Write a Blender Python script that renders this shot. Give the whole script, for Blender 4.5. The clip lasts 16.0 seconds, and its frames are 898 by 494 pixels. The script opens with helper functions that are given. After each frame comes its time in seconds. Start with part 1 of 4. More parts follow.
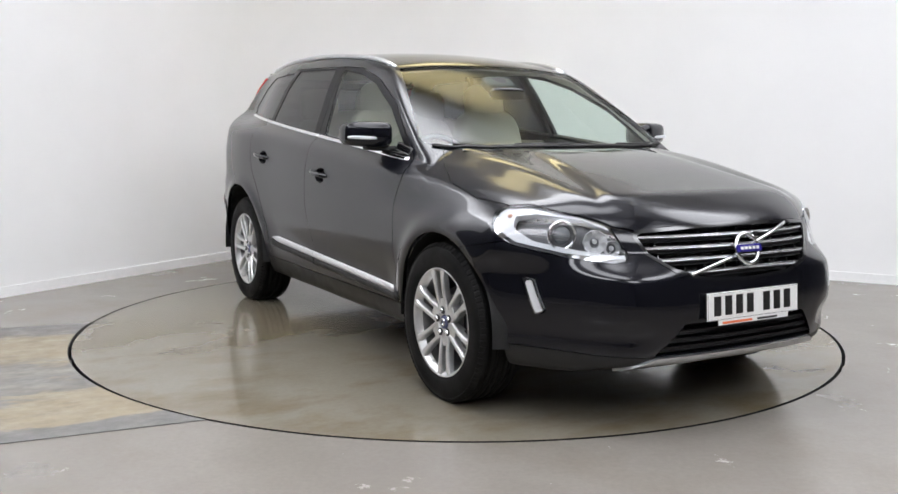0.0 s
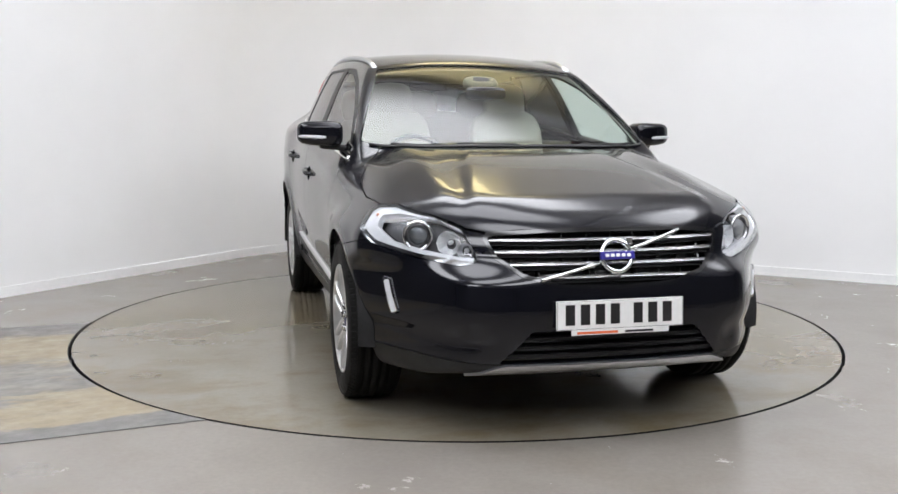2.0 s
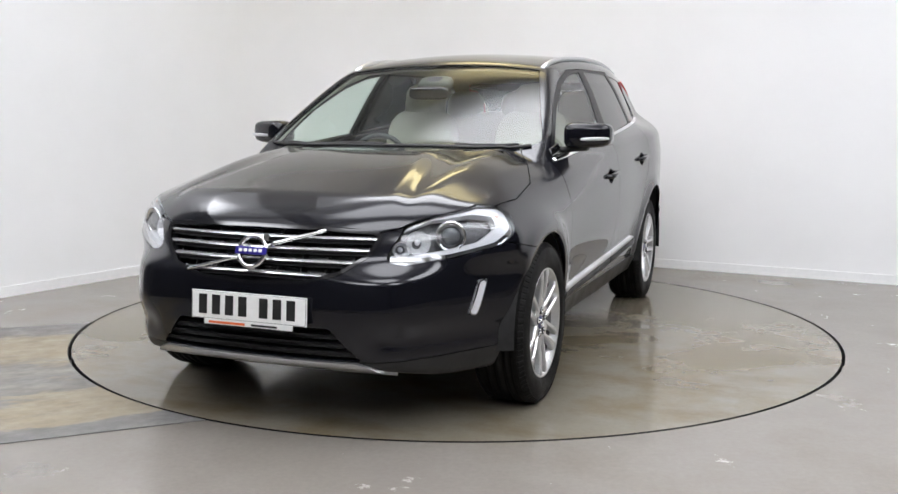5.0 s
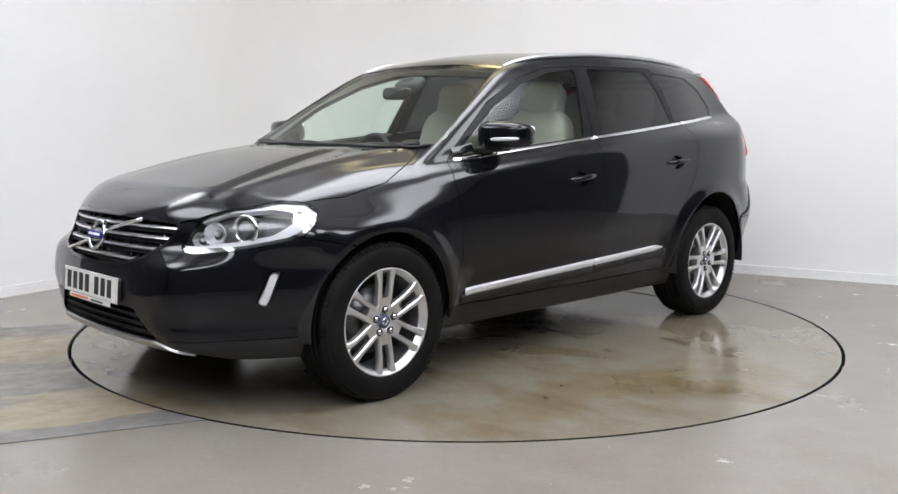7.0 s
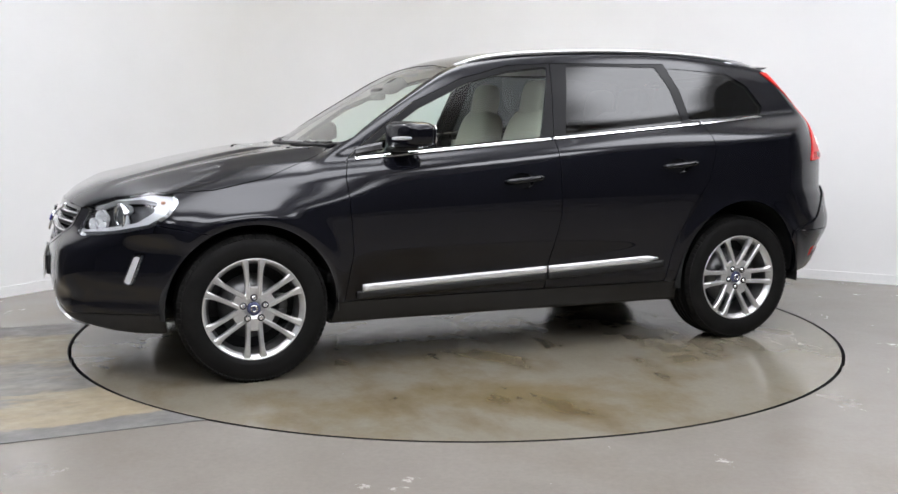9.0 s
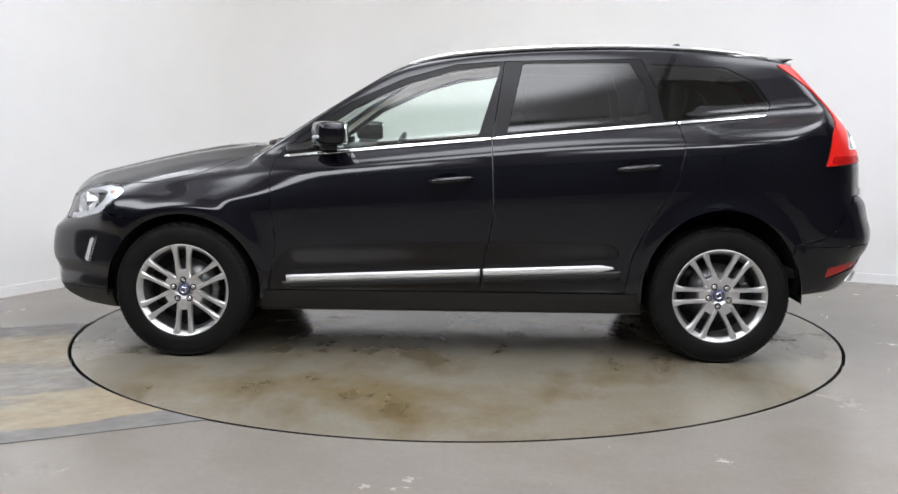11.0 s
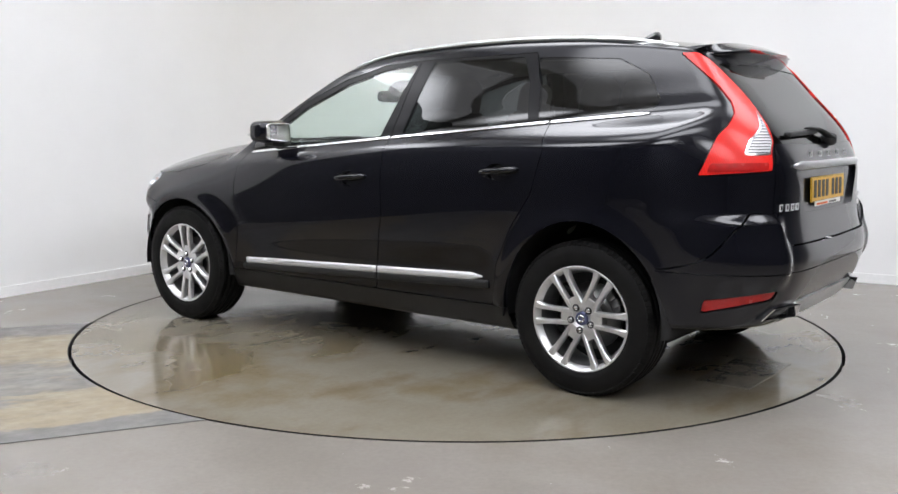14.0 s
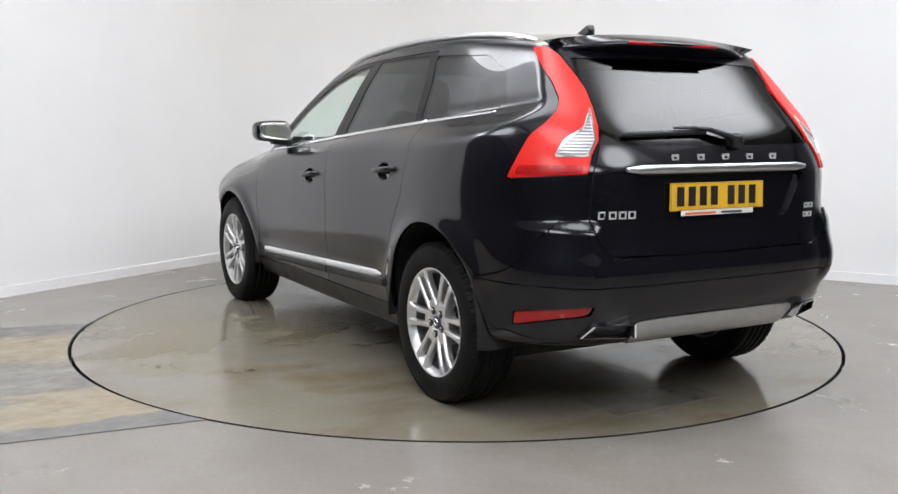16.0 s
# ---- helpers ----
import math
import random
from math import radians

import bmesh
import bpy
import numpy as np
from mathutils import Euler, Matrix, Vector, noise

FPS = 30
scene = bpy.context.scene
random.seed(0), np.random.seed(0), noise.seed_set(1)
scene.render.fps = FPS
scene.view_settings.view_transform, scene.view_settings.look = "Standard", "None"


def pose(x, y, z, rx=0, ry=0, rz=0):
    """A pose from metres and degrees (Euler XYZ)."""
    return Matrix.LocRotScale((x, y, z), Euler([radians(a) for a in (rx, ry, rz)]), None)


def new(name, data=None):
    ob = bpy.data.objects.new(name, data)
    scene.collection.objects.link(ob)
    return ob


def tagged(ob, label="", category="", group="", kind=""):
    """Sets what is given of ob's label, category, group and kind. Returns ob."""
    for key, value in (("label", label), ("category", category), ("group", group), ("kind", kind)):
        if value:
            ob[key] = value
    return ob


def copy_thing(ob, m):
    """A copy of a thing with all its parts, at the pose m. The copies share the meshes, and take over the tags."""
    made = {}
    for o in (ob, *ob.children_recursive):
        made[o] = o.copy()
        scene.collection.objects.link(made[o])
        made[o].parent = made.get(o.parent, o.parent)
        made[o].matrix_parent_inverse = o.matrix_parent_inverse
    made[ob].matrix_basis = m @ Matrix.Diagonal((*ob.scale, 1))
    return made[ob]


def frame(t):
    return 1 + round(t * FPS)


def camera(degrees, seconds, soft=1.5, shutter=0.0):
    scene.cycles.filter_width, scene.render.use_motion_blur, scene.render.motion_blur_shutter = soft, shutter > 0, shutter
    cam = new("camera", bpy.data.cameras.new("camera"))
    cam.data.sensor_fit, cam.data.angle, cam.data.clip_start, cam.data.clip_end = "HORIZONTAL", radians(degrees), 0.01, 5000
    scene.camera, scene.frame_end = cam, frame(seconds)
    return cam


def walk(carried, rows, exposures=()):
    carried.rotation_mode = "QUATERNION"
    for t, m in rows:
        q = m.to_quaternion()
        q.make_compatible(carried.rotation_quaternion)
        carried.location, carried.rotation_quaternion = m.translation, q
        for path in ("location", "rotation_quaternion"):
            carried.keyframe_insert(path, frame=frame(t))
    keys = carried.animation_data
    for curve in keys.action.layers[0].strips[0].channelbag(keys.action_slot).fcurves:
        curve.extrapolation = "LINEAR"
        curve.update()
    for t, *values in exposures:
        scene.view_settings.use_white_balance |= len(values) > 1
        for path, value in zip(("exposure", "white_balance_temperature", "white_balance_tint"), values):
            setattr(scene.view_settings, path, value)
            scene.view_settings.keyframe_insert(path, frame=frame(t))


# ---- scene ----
# ---- camera: stands still on a tripod, looking at a turntable ----
cam = camera(50.5, 16.0, soft=1.5)
CAM = pose(0.0, -5.7795, 1.2284, 82.528, 0, 0.44) @ pose(0, 0, 0, 0, 0, 0.37)
walk(cam, [(0.0, CAM), (16.0, CAM)], exposures=[(0.0, 0.93), (16.0, 0.93)])

# ---- world and light ----
world = bpy.data.worlds.new("world")
scene.world = world
world.use_nodes = True
world.node_tree.nodes["Background"].inputs[0].default_value = (0.6, 0.65, 0.7, 1)
world.node_tree.nodes["Background"].inputs[1].default_value = 0.02

# all light comes from unseen glow panels added under the ceiling, built with the room


# ---- materials ----
def material(name, colour=(0.5, 0.5, 0.5), rough=0.5, metal=0.0, coat=0.0, coat_rough=0.03, spec=0.5):
    m = bpy.data.materials.new(name)
    m.use_nodes = True
    p = m.node_tree.nodes["Principled BSDF"]
    p.inputs["Base Color"].default_value = (*colour, 1)
    p.inputs["Roughness"].default_value = rough
    p.inputs["Metallic"].default_value = metal
    p.inputs["Coat Weight"].default_value = coat
    p.inputs["Coat Roughness"].default_value = coat_rough
    p.inputs["Specular IOR Level"].default_value = spec
    return m, m.node_tree, p


def node(tree, kind, **values):
    n = tree.nodes.new(kind)
    for k, v in values.items():
        n.inputs[k].default_value = v
    return n


def noise_of(tree, scale, detail=6.0, rough=0.6, stretch=None, space="Object"):
    c = tree.nodes.new("ShaderNodeTexCoord")
    n = node(tree, "ShaderNodeTexNoise", Scale=scale, Detail=detail, Roughness=rough)
    if stretch:
        mp = node(tree, "ShaderNodeMapping", Scale=stretch)
        tree.links.new(c.outputs[space], mp.inputs[0])
        tree.links.new(mp.outputs[0], n.inputs["Vector"])
    else:
        tree.links.new(c.outputs[space], n.inputs["Vector"])
    return n.outputs["Fac"]


def ramp(tree, fac, stops):
    r = tree.nodes.new("ShaderNodeValToRGB")
    e = r.color_ramp.elements
    while len(e) < len(stops):
        e.new(0.5)
    for q, (pos, col) in zip(e, stops):
        q.position, q.color = pos, (*col, 1) if len(col) == 3 else col
    tree.links.new(fac, r.inputs[0])
    return r.outputs[0]


def mixed(tree, fac, a, b, mode="MIX"):
    m = tree.nodes.new("ShaderNodeMix")
    m.data_type, m.blend_type = "RGBA", mode
    for sock, v in ((m.inputs[0], fac), (m.inputs[6], a), (m.inputs[7], b)):
        if isinstance(v, bpy.types.NodeSocket):
            tree.links.new(v, sock)
        else:
            sock.default_value = v if isinstance(v, (int, float)) else (*v, 1)
    return m.outputs[2]


def bump(tree, p, height, strength, distance=0.002):
    b = node(tree, "ShaderNodeBump", Strength=strength, Distance=distance)
    tree.links.new(height, b.inputs["Height"])
    tree.links.new(b.outputs[0], p.inputs["Normal"])


def grey(tree, fac, lo, hi, a=0.3, b=0.7):
    return ramp(tree, fac, [(a, (lo,) * 3), (b, (hi,) * 3)])


def simple(name, colour, rough, metal=0.0, coat=0.0, vary=0.15, scale=30.0, bumps=0.0):
    """A plain surface with slight unevenness in tone, gloss and relief."""
    m, t, p = material(name, colour, rough, metal, coat)
    n = noise_of(t, scale)
    lo, hi = [c * (1 - vary) for c in colour], [min(1, c * (1 + vary)) for c in colour]
    t.links.new(ramp(t, n, [(0.3, lo), (0.7, hi)]), p.inputs["Base Color"])
    t.links.new(grey(t, noise_of(t, scale * 0.4), rough * 0.85, min(1, rough * 1.15)), p.inputs["Roughness"])
    if bumps:
        bump(t, p, noise_of(t, scale * 12, 3.0), bumps)
    return m


def clear(name, tint, rough=0.0, base=0.05):
    """A thin pane: tinted see-through with a true gloss."""
    m = bpy.data.materials.new(name)
    m.use_nodes = True
    t = m.node_tree
    t.nodes.remove(t.nodes["Principled BSDF"])
    tr = node(t, "ShaderNodeBsdfTransparent", Color=(*tint, 1))
    gl = node(t, "ShaderNodeBsdfGlossy", Color=(1, 1, 1, 1), Roughness=rough)
    lw = node(t, "ShaderNodeLayerWeight", Blend=0.5)
    pw = t.nodes.new("ShaderNodeMath")
    pw.operation = "POWER"
    pw.inputs[1].default_value = 5.0
    t.links.new(lw.outputs["Facing"], pw.inputs[0])
    fr = t.nodes.new("ShaderNodeMath")
    fr.operation = "MULTIPLY_ADD"
    fr.inputs[1].default_value, fr.inputs[2].default_value = 0.95 - base, base
    t.links.new(pw.outputs[0], fr.inputs[0])
    mx = t.nodes.new("ShaderNodeMixShader")
    t.links.new(fr.outputs[0], mx.inputs[0])
    t.links.new(tr.outputs[0], mx.inputs[1])
    t.links.new(gl.outputs[0], mx.inputs[2])
    t.links.new(mx.outputs[0], t.nodes["Material Output"].inputs[0])
    return m


def glow(name, colour, power, a, b):
    """A glowing panel whose light fades towards its rim, so its reflections have soft edges."""
    m, t, p = material(name, (0.8, 0.8, 0.8), 0.6)
    c = t.nodes.new("ShaderNodeTexCoord")
    mp = node(t, "ShaderNodeMapping", Scale=(1 / a, 1 / b, 0))
    t.links.new(c.outputs["Object"], mp.inputs[0])
    ln = t.nodes.new("ShaderNodeVectorMath")
    ln.operation = "LENGTH"
    t.links.new(mp.outputs[0], ln.inputs[0])
    r = node(t, "ShaderNodeMapRange")
    r.interpolation_type = "SMOOTHERSTEP"
    r.inputs["From Min"].default_value, r.inputs["From Max"].default_value = 1.0, 0.45
    r.inputs["To Min"].default_value, r.inputs["To Max"].default_value = 0.08 * power, power
    t.links.new(ln.outputs["Value"], r.inputs["Value"])
    p.inputs["Emission Color"].default_value = (*colour, 1)
    t.links.new(r.outputs[0], p.inputs["Emission Strength"])
    return m


def paint_material():
    m, t, p = material("black_metallic_paint", (0.010, 0.010, 0.013), 0.36, 0.35, 1.0, 0.02, 0.06)
    p.inputs["Coat IOR"].default_value = 1.46
    fl = noise_of(t, 900.0, 2.0)
    t.links.new(ramp(t, fl, [(0.35, (0.003, 0.0032, 0.0052)), (0.75, (0.007, 0.0075, 0.0125))]), p.inputs["Base Color"])
    t.links.new(grey(t, noise_of(t, 5.0), 0.02, 0.05), p.inputs["Coat Roughness"])
    return m


def tyre_material():
    m, t, p = material("tyre_rubber", (0.022, 0.022, 0.022), 0.62, spec=0.12)
    t.links.new(ramp(t, noise_of(t, 9.0), [(0.3, (0.005, 0.005, 0.005)), (0.75, (0.011, 0.0105, 0.010))]), p.inputs["Base Color"])
    t.links.new(grey(t, noise_of(t, 6.0), 0.45, 0.75), p.inputs["Roughness"])
    bump(t, p, noise_of(t, 260.0, 3.0), 0.25)
    return m


def floor_material(name, a, b, c, rough_lo, rough_hi, stain):
    m, t, p = material(name, a, 0.35)
    big = ramp(t, noise_of(t, 0.9, 8.0, 0.62), [(0.36, a), (0.50, b), (0.66, c)])
    fine = ramp(t, noise_of(t, 42.0, 6.0, 0.7), [(0.3, (0.93, 0.93, 0.93)), (0.7, (1.04, 1.04, 1.04))])
    col = mixed(t, 1.0, big, fine, "MULTIPLY")
    mark = ramp(t, noise_of(t, 1.5, 5.0, 0.55, (1, 1.9, 1)), [(0.50, (1, 1, 1)), (0.70, stain)])
    t.links.new(mixed(t, 1.0, col, mark, "MULTIPLY") if stain[0] < 0.9 else col, p.inputs["Base Color"])
    t.links.new(grey(t, noise_of(t, 2.2, 8.0, 0.7), rough_lo, rough_hi), p.inputs["Roughness"])
    bump(t, p, noise_of(t, 25.0, 5.0, 0.6), 0.025, 0.003)
    return m


PAINT = paint_material()
RUBBER = tyre_material()
BLACK_PLASTIC = simple("black_trim_plastic", (0.009, 0.009, 0.0095), 0.5, bumps=0.1)
GLOSS_BLACK = simple("gloss_black_plastic", (0.008, 0.008, 0.009), 0.12, coat=0.5)
FRAME_BLACK = material("satin_black_frame", (0.005, 0.005, 0.006), 0.32, spec=0.18)[0]
CHROME = simple("chrome", (0.86, 0.87, 0.88), 0.07, 1.0, vary=0.03)
BRIGHT_STRIP = simple("bright_satin_strip", (0.74, 0.74, 0.75), 0.36, 0.45, vary=0.04)
SATIN = simple("satin_aluminium", (0.62, 0.63, 0.64), 0.34, 1.0, vary=0.06)
ALLOY = simple("alloy_wheel_silver", (0.68, 0.68, 0.68), 0.33, 0.8, 0.6, vary=0.08)
DARK_METAL = simple("dark_cast_metal", (0.05, 0.05, 0.052), 0.55, 0.7)
STEEL = simple("brake_steel", (0.20, 0.20, 0.20), 0.38, 1.0, vary=0.2)
GLASS = clear("clear_windscreen_glass", (0.86, 0.94, 0.90))
TINTED = clear("dark_privacy_glass", (0.05, 0.055, 0.06), base=0.05)
LENS_CLEAR = clear("clear_lamp_lens", (0.93, 0.94, 0.95), base=0.045)
WHITE_WALL = simple("white_wall_paint", (0.80, 0.80, 0.80), 0.75, vary=0.02, scale=1.5, bumps=0.03)
FLOOR = floor_material("grey_resin_floor", (0.192, 0.174, 0.153), (0.210, 0.192, 0.171), (0.186, 0.165, 0.138), 0.24, 0.28, (0.97, 0.96, 0.94))
DISC = floor_material("worn_turntable_top", (0.172, 0.153, 0.116), (0.192, 0.173, 0.138), (0.145, 0.115, 0.064), 0.10, 0.20, (0.75, 0.68, 0.55))
CEILING = simple("off_white_ceiling", (0.76, 0.76, 0.75), 0.9, vary=0.1, scale=2.0)
DARK_ENCLOSURE = simple("dark_enclosure", (0.038, 0.038, 0.041), 0.8, vary=0.1, scale=2.0)


COOL = (0.925, 0.94, 1.0)


# ---- helpers for meshes ----
def mesh_of(name, V, F, N=None, flat=False):
    me = bpy.data.meshes.new(name)
    me.from_pydata(V.tolist() if isinstance(V, np.ndarray) else V, [], F.tolist() if isinstance(F, np.ndarray) else F)
    me.update()
    if not flat:
        me.polygons.foreach_set("use_smooth", [True] * len(me.polygons))
        if N is not None:
            me.normals_split_custom_set_from_vertices(N.tolist())
    return me


def part(name, data, material, parent=None, label="", flat=False, at=None):
    me = mesh_of(name, *data, flat=flat)
    me.materials.append(material)
    ob = new(name, me)
    if parent is not None:
        ob.parent = parent
    if at is not None:
        ob.matrix_basis = at
    if label:
        ob["label"] = label
    return ob


def from_bm(bm):
    bm.verts.ensure_lookup_table()
    bm.verts.index_update()
    V = [v.co[:] for v in bm.verts]
    F = [[v.index for v in f.verts] for f in bm.faces]
    bm.free()
    return V, F


def box(sx, sy, sz, bevel=0.0, seg=2, m=None):
    bm = bmesh.new()
    bmesh.ops.create_cube(bm, size=1.0)
    bmesh.ops.scale(bm, vec=(sx, sy, sz), verts=bm.verts)
    if bevel:
        bmesh.ops.bevel(bm, geom=bm.edges[:], offset=bevel, segments=seg, profile=0.5, affect="EDGES")
    if m is not None:
        bmesh.ops.transform(bm, matrix=m, verts=bm.verts)
    return from_bm(bm)


def joined(*datas):
    V, F = [], []
    for d in datas:
        k = len(V)
        V += [tuple(v) for v in d[0]]
        F += [[i + k for i in f] for f in d[1]]
    return V, F


def moved(data, m):
    return [tuple(m @ Vector(v)) for v in data[0]], data[1]


def lathe(profile, n=64, axis="x", closed=False):
    """Profile of (along, radius) turned round an axis."""
    V, F = [], []
    k = len(profile)
    for i in range(n):
        a = 2 * math.pi * i / n
        c, s = math.cos(a), math.sin(a)
        for h, r in profile:
            V.append((h, r * c, r * s) if axis == "x" else (r * c, r * s, h))
    for i in range(n):
        j = (i + 1) % n
        for q in range(k if closed else k - 1):
            p = (q + 1) % k
            F.append((i * k + q, j * k + q, j * k + p, i * k + p))
    return V, F


def tube(points, radius, n=10, closed=False, flat=1.0):
    """A round bar along points; radius a number or a list."""
    P = [Vector(p) for p in points]
    m = len(P)
    V, F = [], []
    side = None
    for i, p in enumerate(P):
        d = (P[(i + 1) % m] - P[i - 1]) if (closed or 0 < i < m - 1) else (P[1] - P[0] if i == 0 else P[-1] - P[-2])
        d.normalize()
        if side is None:
            side = d.orthogonal().normalized() if abs(d.z) > 0.9 else Vector((0, 0, 1)).cross(d).normalized()
        side = (side - d * side.dot(d)).normalized()
        up = d.cross(side)
        r = radius[i] if isinstance(radius, (list, tuple)) else radius
        for j in range(n):
            a = 2 * math.pi * j / n
            V.append(tuple(p + side * (r * math.cos(a)) + up * (r * flat * math.sin(a))))
    for i in range(m if closed else m - 1):
        b = (i + 1) % m
        for j in range(n):
            c = (j + 1) % n
            F.append((i * n + j, i * n + c, b * n + c, b * n + j))
    if not closed:
        F.append(tuple(range(n))[::-1])
        F.append(tuple((m - 1) * n + j for j in range(n)))
    return V, F


def prism(poly, depth, m=None, bevel=0.0):
    """A flat outline (x, y) raised to a plate from z = 0 to depth, placed by m."""
    bm = bmesh.new()
    f = bm.faces.new([bm.verts.new((x, y, 0)) for x, y in poly])
    r = bmesh.ops.extrude_face_region(bm, geom=[f])
    bmesh.ops.translate(bm, vec=(0, 0, depth), verts=[v for v in r["geom"] if isinstance(v, bmesh.types.BMVert)])
    bmesh.ops.recalc_face_normals(bm, faces=bm.faces[:])
    if bevel:
        top = [e for e in bm.edges if all(abs(v.co.z - depth) < 1e-6 for v in e.verts)]
        bmesh.ops.bevel(bm, geom=top, offset=bevel, segments=2, profile=0.5, affect="EDGES")
    if m is not None:
        bmesh.ops.transform(bm, matrix=m, verts=bm.verts)
    return from_bm(bm)


# ---- the shape of the car: one smooth implicit skin, later cut into panels ----
# car space: nose towards -y, its left side +x, ground z = 0, middle of the wheelbase at y = 0
def spline(xs, ys):
    """Natural cubic spline, straight beyond its ends."""
    xs, ys = np.array(xs, float), np.array(ys, float)
    n = len(xs)
    h = np.diff(xs)
    A, b = np.eye(n), np.zeros(n)
    for i in range(1, n - 1):
        A[i, i - 1:i + 2] = h[i - 1], 2 * (h[i - 1] + h[i]), h[i]
        b[i] = 6 * ((ys[i + 1] - ys[i]) / h[i] - (ys[i] - ys[i - 1]) / h[i - 1])
    M = np.linalg.solve(A, b)

    def f(x):
        x = np.asarray(x, float)
        c = np.clip(x, xs[0], xs[-1])
        i = np.clip(np.searchsorted(xs, c) - 1, 0, n - 2)
        hi, a, d = h[i], xs[i + 1] - c, c - xs[i]
        y = (M[i] * a ** 3 + M[i + 1] * d ** 3) / (6 * hi) + (ys[i] / hi - M[i] * hi / 6) * a + (ys[i + 1] / hi - M[i + 1] * hi / 6) * d
        s0 = (ys[1] - ys[0]) / h[0] - M[1] * h[0] / 6
        s1 = (ys[-1] - ys[-2]) / h[-1] + M[-2] * h[-1] / 6
        return y + np.where(x < xs[0], s0 * (x - xs[0]), 0) + np.where(x > xs[-1], s1 * (x - xs[-1]), 0)
    return f


def smax(a, b, k):
    h = np.maximum(k - np.abs(a - b), 0) / k
    return np.maximum(a, b) + h ** 3 * k / 6


def smin(a, b, k):
    return -smax(-a, -b, k)


def step(x, a, b):
    t = np.clip((x - a) / (b - a), 0, 1)
    return t * t * t * (t * (6 * t - 15) + 10)


HUB_Y, HUB_Z, TYRE_R = 1.387, 0.352, 0.356
bonnet_line = spline([-2.32, -2.2, -2.13, -2.08, -2.0, -1.7, -1.4, -1.0, -0.7], [0.775, 0.853, 0.893, 0.9115, 0.931, 1.001, 1.062, 1.115, 1.145])
roof_line = spline([-0.6, -0.3, 0.0, 0.35, 0.7, 1.0, 1.35, 1.65, 1.9, 2.1], [1.475, 1.555, 1.617, 1.652, 1.664, 1.660, 1.641, 1.608, 1.570, 1.535])
section = spline([-0.1, 0, 0.1, 0.25, 0.45, 0.62, 0.78, 0.88, 0.95, 1.0, 1.05, 1.1, 1.2, 1.3, 1.4, 1.5, 1.7],
                 [0.80, 0.845, 0.880, 0.905, 0.926, 0.934, 0.930, 0.915, 0.888, 0.845, 0.822, 0.800, 0.755, 0.705, 0.645, 0.575, 0.41])
plan_side = spline([-2.3, -2.0, -1.7, -1.387, -0.9, -0.3, 0.5, 1.0, 1.387, 1.7, 1.95, 2.2, 2.4], [-0.11, -0.04, -0.004, 0.008, -0.008, -0.012, -0.010, -0.008, 0.004, -0.012, -0.045, -0.10, -0.16])
fender_top = spline([-2.4, -2.2, -1.8, -1.4, -1.1, -0.85, -0.5, 0.0], [-0.10, -0.10, -0.09, -0.08, -0.045, -0.012, 0.0, 0.0])
plan_glass = spline([-1.0, 0.0, 0.6, 1.0, 1.3, 1.62, 1.9, 2.1, 2.3], [-0.01, 0.0, 0.0, -0.02, -0.06, -0.108, -0.10, -0.08, -0.08])
nose = spline([0.15, 0.24, 0.32, 0.42, 0.52, 0.62, 0.72, 0.82, 0.9, 1.0, 1.2], [-2.10, -2.205, -2.264, -2.294, -2.300, -2.285, -2.258, -2.220, -2.155, -2.0, -1.66])
tail = spline([0.2, 0.35, 0.42, 0.5, 0.6, 0.68, 0.73, 0.78, 0.86, 0.96, 1.04, 1.1, 1.2, 1.35, 1.5, 1.6, 1.8],
              [2.00, 2.11, 2.165, 2.208, 2.236, 2.238, 2.222, 2.210, 2.200, 2.196, 2.188, 2.166, 2.112, 1.980, 1.838, 1.740, 1.55])


def corner_drop(x, z):
    u = 1.4 * (x - 0.588)
    low = 0.5 * (u + np.sqrt(u * u + 0.012)) + 0.10 * x * x
    return low + (0.335 * (x / 0.8) ** 2.4 - low) * step(z, 0.61, 0.74)


def belt(y):
    return 1.125 + 0.09 * y


